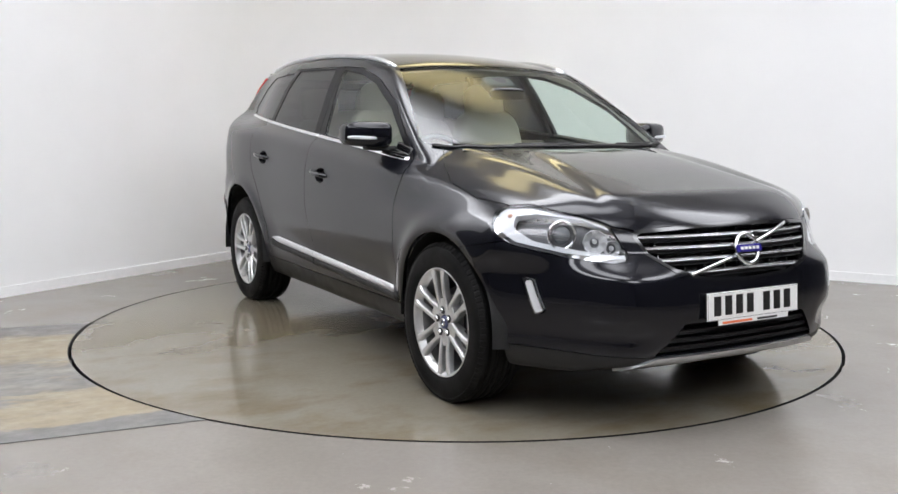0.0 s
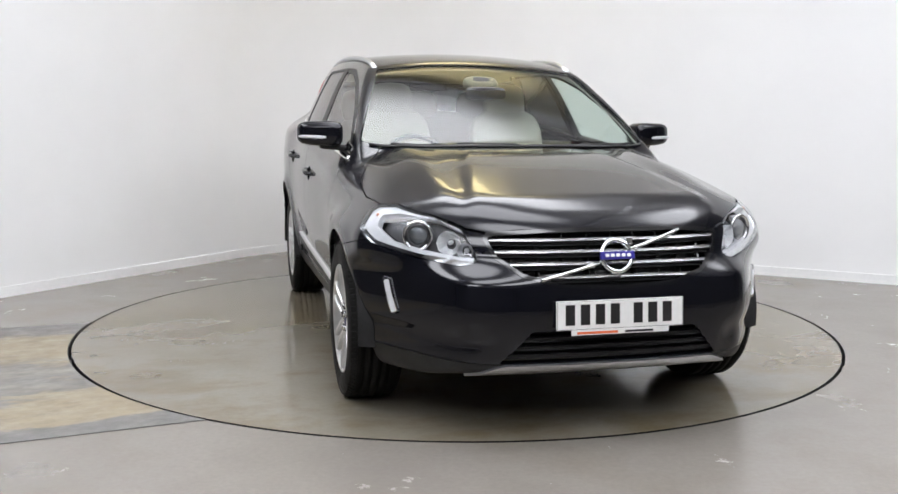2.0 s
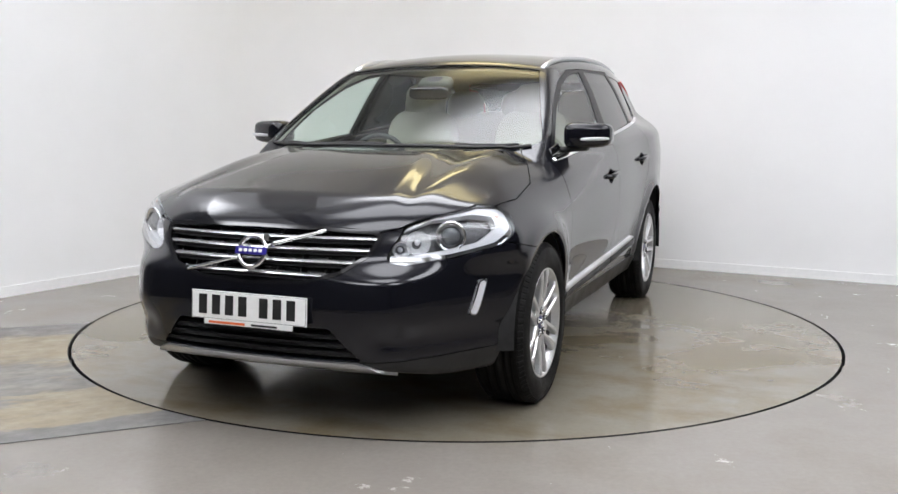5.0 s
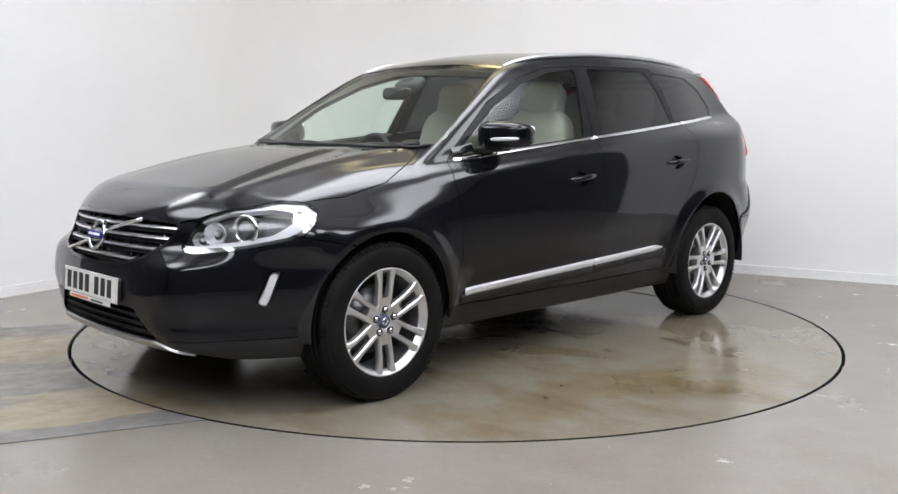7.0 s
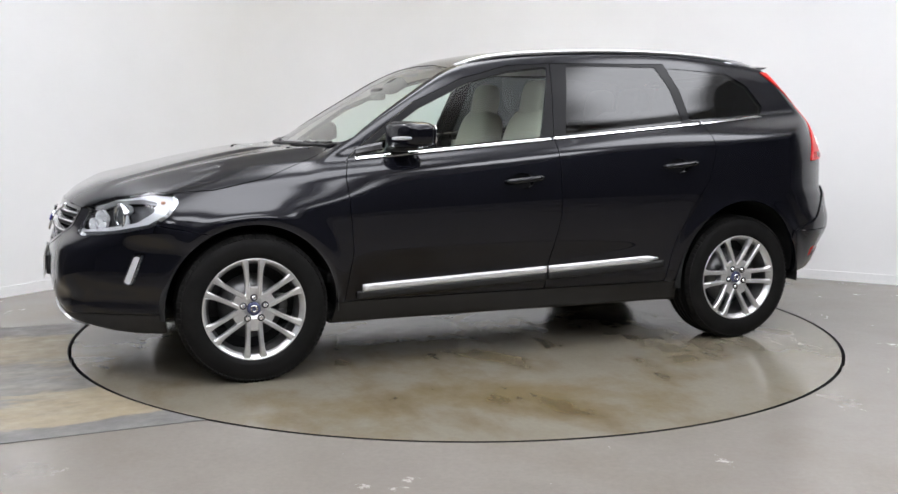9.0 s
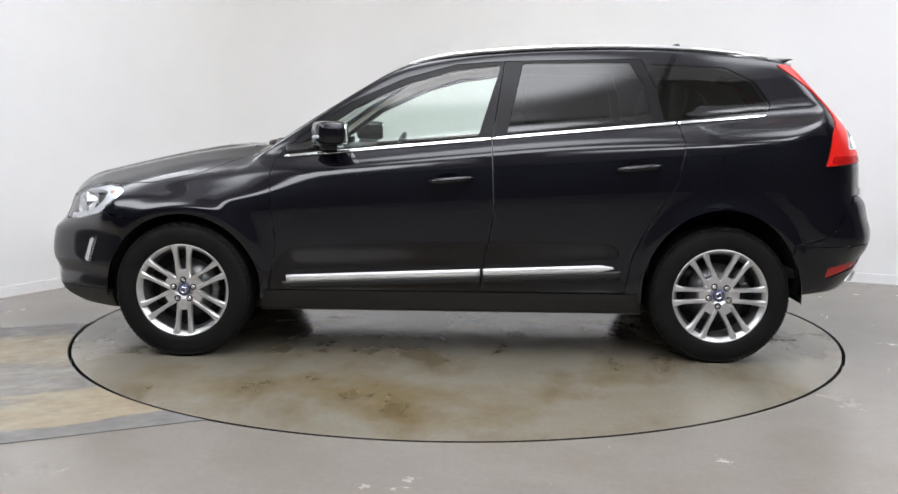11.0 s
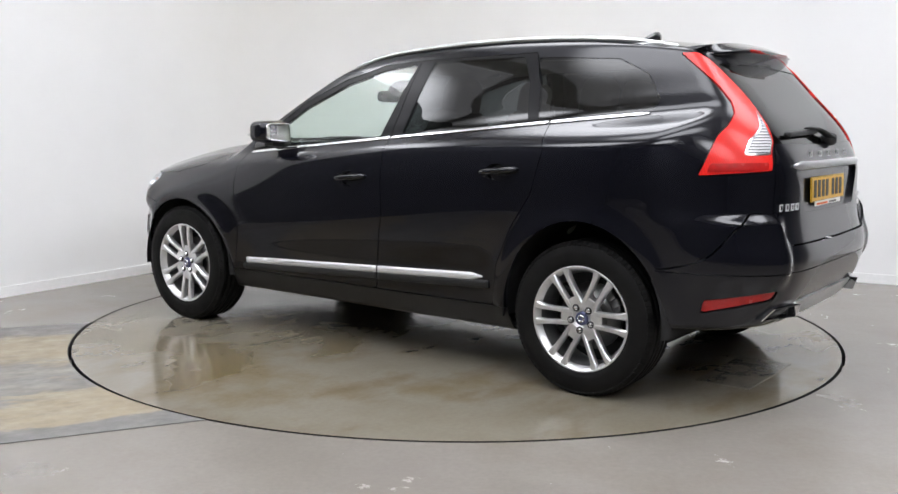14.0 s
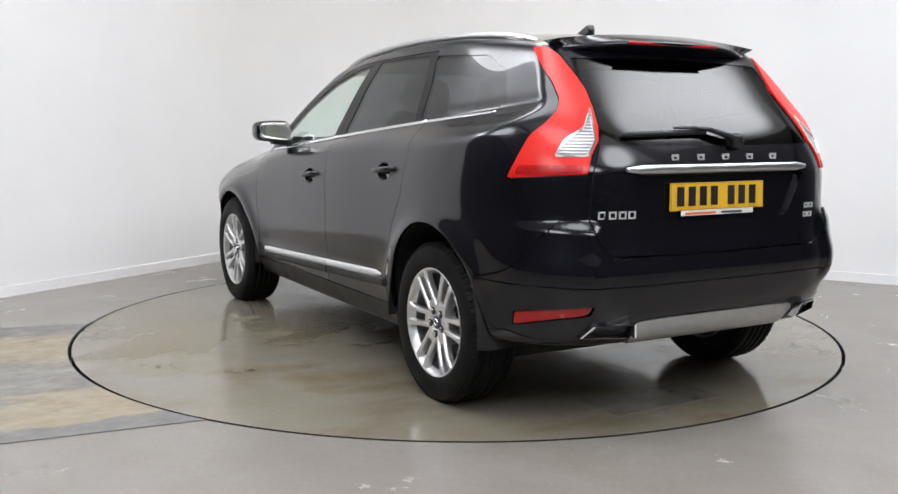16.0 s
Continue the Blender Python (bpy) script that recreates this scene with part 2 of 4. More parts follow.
def skin(x, y, z):
    """Below zero inside the car."""
    x = np.sqrt(x * x + 1e-6)
    bon = bonnet_line(y) - 0.085 * (x / 0.8) ** 4 + 0.014 * np.exp(-((x - 0.58) / 0.08) ** 2) * step(y, -2.12, -1.8) + 0.016 * (1 - step(x, 0.46 - 0.23 * (y + 2.0), 0.56 - 0.23 * (y + 2.0))) * step(y, -2.14, -1.98) * (1 - step(y, -1.35, -0.95))
    scr = 1.543 + 0.615 * (y + 0.30 - 0.105 * x * x) - 0.05 * (y + 0.65) ** 2
    roof = roof_line(y) - 0.11 * x * x
    top = smax(bon, smin(scr, roof, 0.05), 0.03)
    b = belt(y)
    s = np.where(z < b, (z - 0.25) / (b - 0.25), 1 + z - b)
    w = section(s) + plan_side(y) + plan_glass(y) * step(s, 0.86, 1.04) + fender_top(np.minimum(y, 0)) * step(s, 0.66, 1.0)
    for hy in (-HUB_Y, HUB_Y):
        rho = np.hypot(y - hy, z - HUB_Z)
        w = w + 0.016 * np.exp(-((rho - 0.43) / 0.055) ** 2) * step(z, 0.2, 0.4)
    w = w - 0.012 * np.exp(-((z - 0.50 - 0.03 * y) / 0.09) ** 2) * step(y, -0.95, -0.75) * (1 - step(y, 0.75, 0.98))
    f = smax(z - top, x - w, 0.055)
    scoop = 0.024 * np.exp(-((z - 0.405) / 0.05) ** 2) * step(x, 0.42, 0.56)
    f = smax(f, nose(z) + corner_drop(x, z) + scoop - y, 0.065)
    f = smax(f, y - tail(z) + 0.26 * (x / 0.84) ** 6 - 0.028 * step(x, 0.555, 0.665) * (1 - step(z, 0.79, 0.885)) * step(z, 0.5, 0.62), 0.07)
    return smax(f, 0.235 + 0.05 * step(y, -1.9, -2.3) + 0.13 * step(y, 1.5, 1.86) - z, 0.04)


def grad(f, P, e=2e-4):
    x, y, z = P.T
    return np.stack([f(x + e, y, z) - f(x - e, y, z), f(x, y + e, z) - f(x, y - e, z), f(x, y, z + e) - f(x, y, z - e)], 1) / (2 * e)


def skin_mesh(f, lo, hi, cell):
    """Surface net of f = 0 in a box, drawn onto the surface: places, normals, triangles."""
    n = [int(math.ceil((h - l) / cell)) + 1 for l, h in zip(lo, hi)]
    ax = [l + cell * np.arange(k) for l, k in zip(lo, n)]
    X, Y, Z = np.meshgrid(*ax, indexing="ij")
    k = 4
    X4, Y4, Z4 = X[::k, ::k, ::k], Y[::k, ::k, ::k], Z[::k, ::k, ::k]
    D4 = f(X4.ravel(), Y4.ravel(), Z4.ravel()).reshape(X4.shape)
    near = np.repeat(np.repeat(np.repeat(np.abs(D4) < 4.5 * k * cell, k, 0), k, 1), k, 2)[:n[0], :n[1], :n[2]]
    S = np.repeat(np.repeat(np.repeat(D4 < 0, k, 0), k, 1), k, 2)[:n[0], :n[1], :n[2]]
    S[near] = f(X[near], Y[near], Z[near]) < 0
    c = [slice(None, -1), slice(1, None)]
    count = sum(S[c[i], c[j], c[k]].astype(np.int8) for i in (0, 1) for j in (0, 1) for k in (0, 1))
    act = (count > 0) & (count < 8)
    ident = -np.ones(act.shape, int)
    ident[act] = np.arange(act.sum())
    ijk = np.argwhere(act)
    P = np.array(lo) + cell * (ijk + 0.5)
    for _ in range(6):
        g = grad(f, P)
        d = f(*P.T)
        stp = (d / np.maximum((g * g).sum(1), 1e-3))[:, None] * g
        P = P - np.clip(stp, -cell, cell)
    N = grad(f, P)
    N /= np.linalg.norm(N, axis=1)[:, None]
    tris = []
    for a in range(3):
        o = [q for q in range(3) if q != a]
        sl0 = [slice(1, -1)] * 3
        sl1 = [slice(1, -1)] * 3
        sl0[a], sl1[a] = slice(None, -1), slice(1, None)
        A, B = S[tuple(sl0)], S[tuple(sl1)]
        e = np.argwhere(A != B)
        flip = A[tuple(e.T)]
        base = e.copy()
        base[:, o[0]] += 1
        base[:, o[1]] += 1
        corner = []
        for du, dv in ((0, 0), (-1, 0), (-1, -1), (0, -1)):
            q = base.copy()
            q[:, o[0]] += du
            q[:, o[1]] += dv
            corner.append(ident[tuple(q.T)])
        Q = np.stack(corner, 1)
        turn = flip if a != 1 else ~flip
        Q = np.where(turn[:, None], Q, Q[:, ::-1])
        tris += [Q[:, [0, 1, 2]], Q[:, [0, 2, 3]]]
    return P, N, np.concatenate(tris)


def cut(M, g):
    """Cuts a mesh along g = 0; g takes places and normals. Returns the part below zero and the part above."""
    V, N, T = M
    d = g(V, N)
    if (d > 0).all() or (d < 0).all():
        none = (V[:0], N[:0], T[:0])
        return (none, M) if d[0] > 0 else (M, none)
    d = np.where(np.abs(d) < 1e-7, 1e-7, d)
    out = []
    for sign in (1, -1):
        e = d * sign
        ins = e[T] < 0
        k = ins.sum(1)
        keep = T[k == 3]
        edges, extra, verts, norms, made = {}, [], [], [], len(V)

        def at(i, j):
            key = (i, j) if i < j else (j, i)
            if key not in edges:
                t = e[i] / (e[i] - e[j])
                edges[key] = made + len(verts)
                verts.append(V[i] + t * (V[j] - V[i]))
                m = N[i] + t * (N[j] - N[i])
                norms.append(m / (np.linalg.norm(m) + 1e-9))
            return edges[key]
        for tri, q in zip(T[(k == 1) | (k == 2)], ins[(k == 1) | (k == 2)]):
            if q.sum() == 1:
                r = int(np.argmax(q))
                a, b, c = tri[r], tri[(r + 1) % 3], tri[(r + 2) % 3]
                extra.append((a, at(a, b), at(a, c)))
            else:
                r = int(np.argmin(q))
                a, b, c = tri[r], tri[(r + 1) % 3], tri[(r + 2) % 3]
                p, s = at(a, b), at(a, c)
                extra += [(p, b, c), (p, c, s)]
        V2 = np.concatenate([V, np.array(verts).reshape(-1, 3)])
        N2 = np.concatenate([N, np.array(norms).reshape(-1, 3)])
        T2 = np.concatenate([keep, np.array(extra, int).reshape(-1, 3)])
        used = np.unique(T2)
        back = np.zeros(len(V2), int)
        back[used] = np.arange(len(used))
        out.append((V2[used], N2[used], back[T2]))
    return out


def outline(u, v, poly, r=0.0):
    """Signed distance to a closed outline in two coordinates, its corners rounded by r."""
    p = np.array(poly, float)
    n = len(p)
    d = np.full(np.shape(u), 1e9)
    inside = np.zeros(np.shape(u), bool)
    for i in range(n):
        a, b = p[i], p[(i + 1) % n]
        e = b - a
        wx, wy = u - a[0], v - a[1]
        t = np.clip((wx * e[0] + wy * e[1]) / (e @ e), 0, 1)
        d = np.minimum(d, (wx - e[0] * t) ** 2 + (wy - e[1] * t) ** 2)
        c = (a[1] <= v) != (b[1] <= v)
        with np.errstate(divide="ignore", invalid="ignore"):
            inside ^= c & (u < a[0] + (v - a[1]) * e[0] / (e[1] if e[1] else 1e-12))
    d = np.sqrt(d)
    return np.where(inside, -d, d) - r


def lipped(M, depth=0.012, lift=0.0):
    """A panel with its cut edges folded inwards."""
    V, N, T = M
    V = V + N * lift
    e = np.sort(np.concatenate([T[:, [0, 1]], T[:, [1, 2]], T[:, [2, 0]]]), 1)
    d = np.concatenate([T[:, [0, 1]], T[:, [1, 2]], T[:, [2, 0]]])
    _, first, counts = np.unique(e, axis=0, return_index=True, return_counts=True)
    rim = d[first[counts == 1]]
    k = len(V)
    # the fold has vertices of its own, so that the panel's shading stays clean
    A, B = V[rim[:, 0]], V[rim[:, 1]]
    C, D = A - N[rim[:, 0]] * depth, B - N[rim[:, 1]] * depth
    m = len(rim)
    E = B - A
    Nn = np.cross(E, N[rim[:, 0]])
    Nn /= np.linalg.norm(Nn, axis=1)[:, None] + 1e-9
    V2 = np.concatenate([V, A, B, C, D])
    N2 = np.concatenate([N, Nn, Nn, Nn, Nn])
    i = k + np.arange(m)
    F2 = np.concatenate([T, np.stack([i + m, i, i + 2 * m], 1), np.stack([i + m, i + 2 * m, i + 3 * m], 1)])
    return V2, F2, N2

# ---- the room ----
CORNER = Vector((-1.29, 3.85))
LEFT_WAY, RIGHT_WAY = Vector((-0.507, -0.862)), Vector((0.8955, -0.445))
RIM = 2.23


def wall_line(offset, left=3.9, right=6.4, radius=1.3, n=64):
    """The foot of the two white walls with the rounded corner between them, moved outwards by offset."""
    half = math.acos(max(-1, min(1, LEFT_WAY.dot(RIGHT_WAY)))) / 2
    mid = (LEFT_WAY + RIGHT_WAY).normalized()
    centre = CORNER + mid * (radius / math.sin(half))
    nl = -(mid - LEFT_WAY * mid.dot(LEFT_WAY)).normalized()
    nr = -(mid - RIGHT_WAY * mid.dot(RIGHT_WAY)).normalized()
    pts = []
    tl = CORNER + LEFT_WAY * (radius / math.tan(half))
    for i in range(12):
        pts.append(tl + LEFT_WAY * (left * (1 - i / 12)) + nl * offset)
    a0, a1 = math.atan2(nl.y, nl.x), math.atan2(nr.y, nr.x)
    while a1 > a0:
        a1 -= 2 * math.pi
    for i in range(n + 1):
        a = a0 + (a1 - a0) * i / n
        pts.append(centre + Vector((math.cos(a), math.sin(a))) * (radius + offset))
    tr = CORNER + RIGHT_WAY * (radius / math.tan(half))
    for i in range(1, 13):
        pts.append(tr + RIGHT_WAY * (right * i / 12) + nr * offset)
    return pts


def ribbon(o0, o1, z0, z1):
    """A strip along the wall's foot, from offset o0 to o1 and z0 to z1."""
    a, b = wall_line(o0), wall_line(o1)
    V, F = [], []
    for p, q in zip(a, b):
        V += [(p.x, p.y, z0), (p.x, p.y, z1), (q.x, q.y, z1), (q.x, q.y, z0)]
    n = len(a)
    for i in range(n - 1):
        for j in range(4):
            k = (j + 1) % 4
            F.append((4 * i + j, 4 * i + k, 4 * i + 4 + k, 4 * i + 4 + j))
    F += [(0, 3, 2, 1), (4 * n - 4, 4 * n - 3, 4 * n - 2, 4 * n - 1)]
    return V, F


def ring(r0, r1, z, n=128, m=1):
    V, F = [], []
    for j in range(m + 1):
        r = r0 + (r1 - r0) * j / m
        V += [(r * math.cos(2 * math.pi * i / n), r * math.sin(2 * math.pi * i / n), z) for i in range(n)]
    for j in range(m):
        for i in range(n):
            k = (i + 1) % n
            F.append((j * n + i, (j + 1) * n + i, (j + 1) * n + k, j * n + k))
    return V, F


tagged(part("wall_north", ribbon(0.016, 0.2, 0, 4.0), WHITE_WALL, flat=True), "smooth white painted studio wall with a rounded corner", "wall", kind="structure")
tagged(part("baseboard", ribbon(0, 0.014, 0, 0.074), simple("white_gloss_baseboard", (0.82, 0.82, 0.82), 0.4, vary=0.03), flat=True), "white painted baseboard along the studio wall", "baseboard", kind="structure")
floor_top = ring(RIM, 16, 0.0, 160)
# the floor's cut edge is coloured black to give the gap its shade
tagged(part("trim", lathe([(0.0, RIM), (-0.08, RIM)], 160, "z"), BLACK_PLASTIC, flat=True), "floor edge coloured black for the shade in the turntable gap", "trim", kind="structure")
tagged(part("floor", floor_top, FLOOR, flat=True), "worn grey resin floor with marks and faint sheen", "floor", kind="structure")
tagged(part("floor_pit", ring(0.01, 2.5, -0.08, 96), BLACK_PLASTIC, flat=True), "dark pit under the turntable", "floor", kind="structure")
tagged(part("ceiling", ([(-12, -14, 4.0), (12, -14, 4.0), (12, 8, 4.0), (-12, 8, 4.0), (-12, -14, 4.2), (12, -14, 4.2), (12, 8, 4.2), (-12, 8, 4.2)], [(0, 3, 2, 1), (4, 5, 6, 7), (0, 1, 5, 4), (2, 3, 7, 6), (1, 2, 6, 5), (3, 0, 4, 7)]), CEILING, flat=True), "off-white ceiling over the studio", "ceiling", kind="structure")
# unseen dark walls, added so that the car's sides reflect a dim space
ends = wall_line(0.1)
beyond = wall_line(0.1, 11.0, 11.0)
far = beyond[0] + beyond[-1] - CORNER
for name, a, b in (("unseen_wall_west", ends[0], beyond[0]), ("unseen_wall_south", beyond[0], far), ("unseen_wall_east", far, beyond[-1]), ("unseen_wall_side", beyond[-1], ends[-1])):
    d = b - a
    tagged(part(name, box(d.length - 0.006, 0.2, 4.0, m=Matrix.Translation(((a.x + b.x) / 2, (a.y + b.y) / 2, 2.0)) @ Matrix.Rotation(math.atan2(d.y, d.x), 4, "Z")), DARK_ENCLOSURE, flat=True), "unseen dark wall added behind to keep reflections in the car dim", "wall", kind="structure")

# unseen soft round-edged panels, placed to give the glow on paint and glass
for x, y, sx, sy, colour, power in ((0.3, 1.5, 2.4, 0.9, (1.0, 0.84, 0.42), 1.5), (0.2, 3.0, 1.7, 0.9, (1.0, 0.84, 0.42), 2.2),
                                    (3.5, -1.1, 3.4, 3.0, COOL, 4.0), (-3.9, 0.2, 3.2, 3.0, COOL, 5.5), (0.1, 0.10, 3.6, 1.9, COOL, 4.2), (-0.1, -2.1, 3.6, 2.4, COOL, 3.8),
                                    (0.0, -4.6, 3.8, 2.2, COOL, 4.5), (-3.8, -3.0, 2.8, 2.8, COOL, 5.5), (4.0, -4.3, 3.0, 2.6, COOL, 5.5),
                                    # this back pair is added only to raise the room's light
                                    (-2.4, -7.2, 3.8, 2.2, COOL, 5.5), (2.4, -7.2, 3.8, 2.2, COOL, 5.5)):
    light = part("unseen_glow_panel", box(sx, sy, 0.04, 0.015, 2), glow("soft_glow_panel", colour, power, sx / 2, sy / 2), at=Matrix.Translation((x, y, 3.976)), flat=True)
    tagged(light, "unseen glowing panel under the ceiling, added for light and reflections", "ceiling light", "ceiling lights")

# ---- the turntable ----
turntable = new("turntable")
tagged(turntable, "large round turntable flush with the floor, stained grey", "turntable")
part("top_plate", ring(0.001, RIM - 0.018, 0.0, 160, 2), DISC, turntable, flat=True)
# disc side in black as well: shade of the gap put into colour
part("dark_gap_side", lathe([(0.0, RIM - 0.018), (-0.06, RIM - 0.018)], 160, "z"), RUBBER, turntable, "disc side coloured black for the shade in the gap", flat=True)

# ---- the car ----
car = new("car")
tagged(car, "black metallic estate-style sport utility car on the turntable", "car")

shell = skin_mesh(skin, (-1.06, -2.42, 0.18), (1.06, 2.46, 1.72), 0.017)


def arch(V, N):
    d = np.full(len(V), 9.0)
    for hy, ry, rz in ((-HUB_Y, 0.402, 0.402), (HUB_Y, 0.402, 0.448)):
        u, v = V[:, 1] - hy, V[:, 2] - HUB_Z
        d = np.minimum(d, (np.hypot(u / ry, v / np.where(v > 0, rz, ry)) - 1) * ry)
    return np.where(np.abs(V[:, 0]) > 0.52, d, np.maximum(d, 0.05))


_, shell = cut(shell, arch)

SIDE_WINDOWS = {"front_window": [(-0.80, 1.085), (0.13, 1.165), (0.24, 1.515), (0.02, 1.487), (-0.22, 1.42), (-0.50, 1.29)],
                "rear_window": [(0.30, 1.175), (1.02, 1.242), (0.98, 1.42), (0.92, 1.53), (0.38, 1.525)],
                "quarter_window": [(1.10, 1.255), (1.62, 1.297), (1.64, 1.33), (1.565, 1.44), (1.42, 1.508), (1.02, 1.525), (1.07, 1.42)]}


def side_region(poly, sign, r=0.02):
    def g(V, N):
        d = outline(V[:, 1], V[:, 2], poly, r)
        return np.where(V[:, 0] * sign > 0.35, d, np.abs(d) + 0.05)
    return g


def front_region(poly, ylo, yhi, r=0.02):
    def g(V, N):
        d = outline(np.abs(V[:, 0]), V[:, 2], poly, r)
        return np.where((V[:, 1] > ylo) & (V[:, 1] < yhi), d, np.abs(d) + 0.05)
    return g


def both(poly, test, coord, r=0.0):
    """A region given in two coordinates of the place, on the side where test holds."""
    def g(V, N):
        u, v = coord(V)
        d = outline(u, v, poly, r)
        return np.where(test(V), d, np.abs(d) + 0.05)
    return g


def take(g, gap=0.0022):
    """Cuts a panel out of the shell, with a joint of two gaps' width round it."""
    global shell
    piece = cut(shell, lambda V, N: g(V, N) + gap)[0]
    shell = cut(shell, lambda V, N: g(V, N) - gap)[1]
    return piece


def side_of(sign, x=0.4):
    return lambda V: V[:, 0] * sign > x


def sunk(M, by):
    V, N, T = M
    return V - N * by, N, T


def onto(A, B):
    """The places where the ways from outside A to inside B meet the skin."""
    A, B = np.array(A, float), np.array(B, float)
    for _ in range(22):
        M = (A + B) / 2
        inside = (skin(*M.T) < 0)[:, None]
        A, B = np.where(inside, A, M), np.where(inside, M, B)
    return (A + B) / 2


def met(out, inn, axis):
    A, B = (np.stack(np.broadcast_arrays(*[np.asarray(c, float) for c in q]), -1).reshape(-1, 3) for q in (out, inn))
    v = onto(A, B)[:, axis]
    return v if len(v) > 1 else float(v[0])


def side_x(y, z):
    return met((1.3, y, z), (0.2, y, z), 0)


def top_z(x, y):
    return met((x, y, 2.0), (x, y, 0.6), 2)


def front_y(x, z):
    return met((x, -2.8, z), (x, -1.2, z), 1)


def rear_y(x, z):
    return met((x, 2.8, z), (x, 1.2, z), 1)


SIDE = lambda V: (V[:, 1], V[:, 2])
FRONT = lambda V: (np.abs(V[:, 0]), V[:, 2])
TOP = lambda V: (np.abs(V[:, 0]), V[:, 1])
SLANT = lambda V: (np.abs(V[:, 0]) - V[:, 1], V[:, 2])
AHEAD = lambda V: V[:, 1] < -1.6
BEHIND = lambda V: V[:, 1] > 1.5

panes = []
for sign in (1, -1):
    for nm, poly in SIDE_WINDOWS.items():
        panes.append((nm, take(side_region(poly, sign, 0.012), 0.001), GLASS if nm == "front_window" else TINTED))
panes.append(("windscreen", take(front_region([(-0.1, 1.105), (0.68, 1.125), (0.735, 1.15), (0.555, 1.495), (0.3, 1.522), (-0.1, 1.530)], -1.4, 0.05), 0.001), GLASS))
panes.append(("rear_screen", take(front_region([(-0.1, 1.148), (0.570, 1.155), (0.548, 1.21), (0.526, 1.28), (0.516, 1.36), (0.523, 1.43), (0.515, 1.48), (-0.1, 1.50)], 1.5, 2.4, 0.008), 0.001), TINTED))
for nm, p, mt in panes:
    pane = part(nm, lipped(p, 0.006, -0.003), mt, car, "dark tinted privacy glass" if mt is TINTED else "clear green-tinted glass")
    pane.visible_shadow = False

# headlights
HEAD = [(-1.711, 0.861), (-1.735, 0.890), (-1.82, 0.899), (-1.983, 0.864), (-2.07, 0.825), (-2.11, 0.765), (-2.147, 0.70), (-2.13, 0.694), (-1.99, 0.712), (-1.84, 0.75), (-1.762, 0.80)]
HEAD_DARK = [(-1.80, 0.855), (-1.86, 0.866), (-1.99, 0.848), (-2.08, 0.80), (-2.115, 0.745), (-2.133, 0.714), (-2.10, 0.714), (-1.999, 0.735), (-1.89, 0.762), (-1.82, 0.81)]
LAMP_GREY = simple("lamp_housing_grey", (0.09, 0.09, 0.095), 0.35, 0.3)
REFLECTOR = simple("lamp_reflector", (0.80, 0.81, 0.82), 0.25, 0.45, vary=0.05)
LIGHT_GUIDE = simple("white_light_guide", (0.64, 0.65, 0.67), 0.4, 0.2, vary=0.04)
AMBER = simple("amber_side_lens", (0.50, 0.26, 0.18), 0.3)
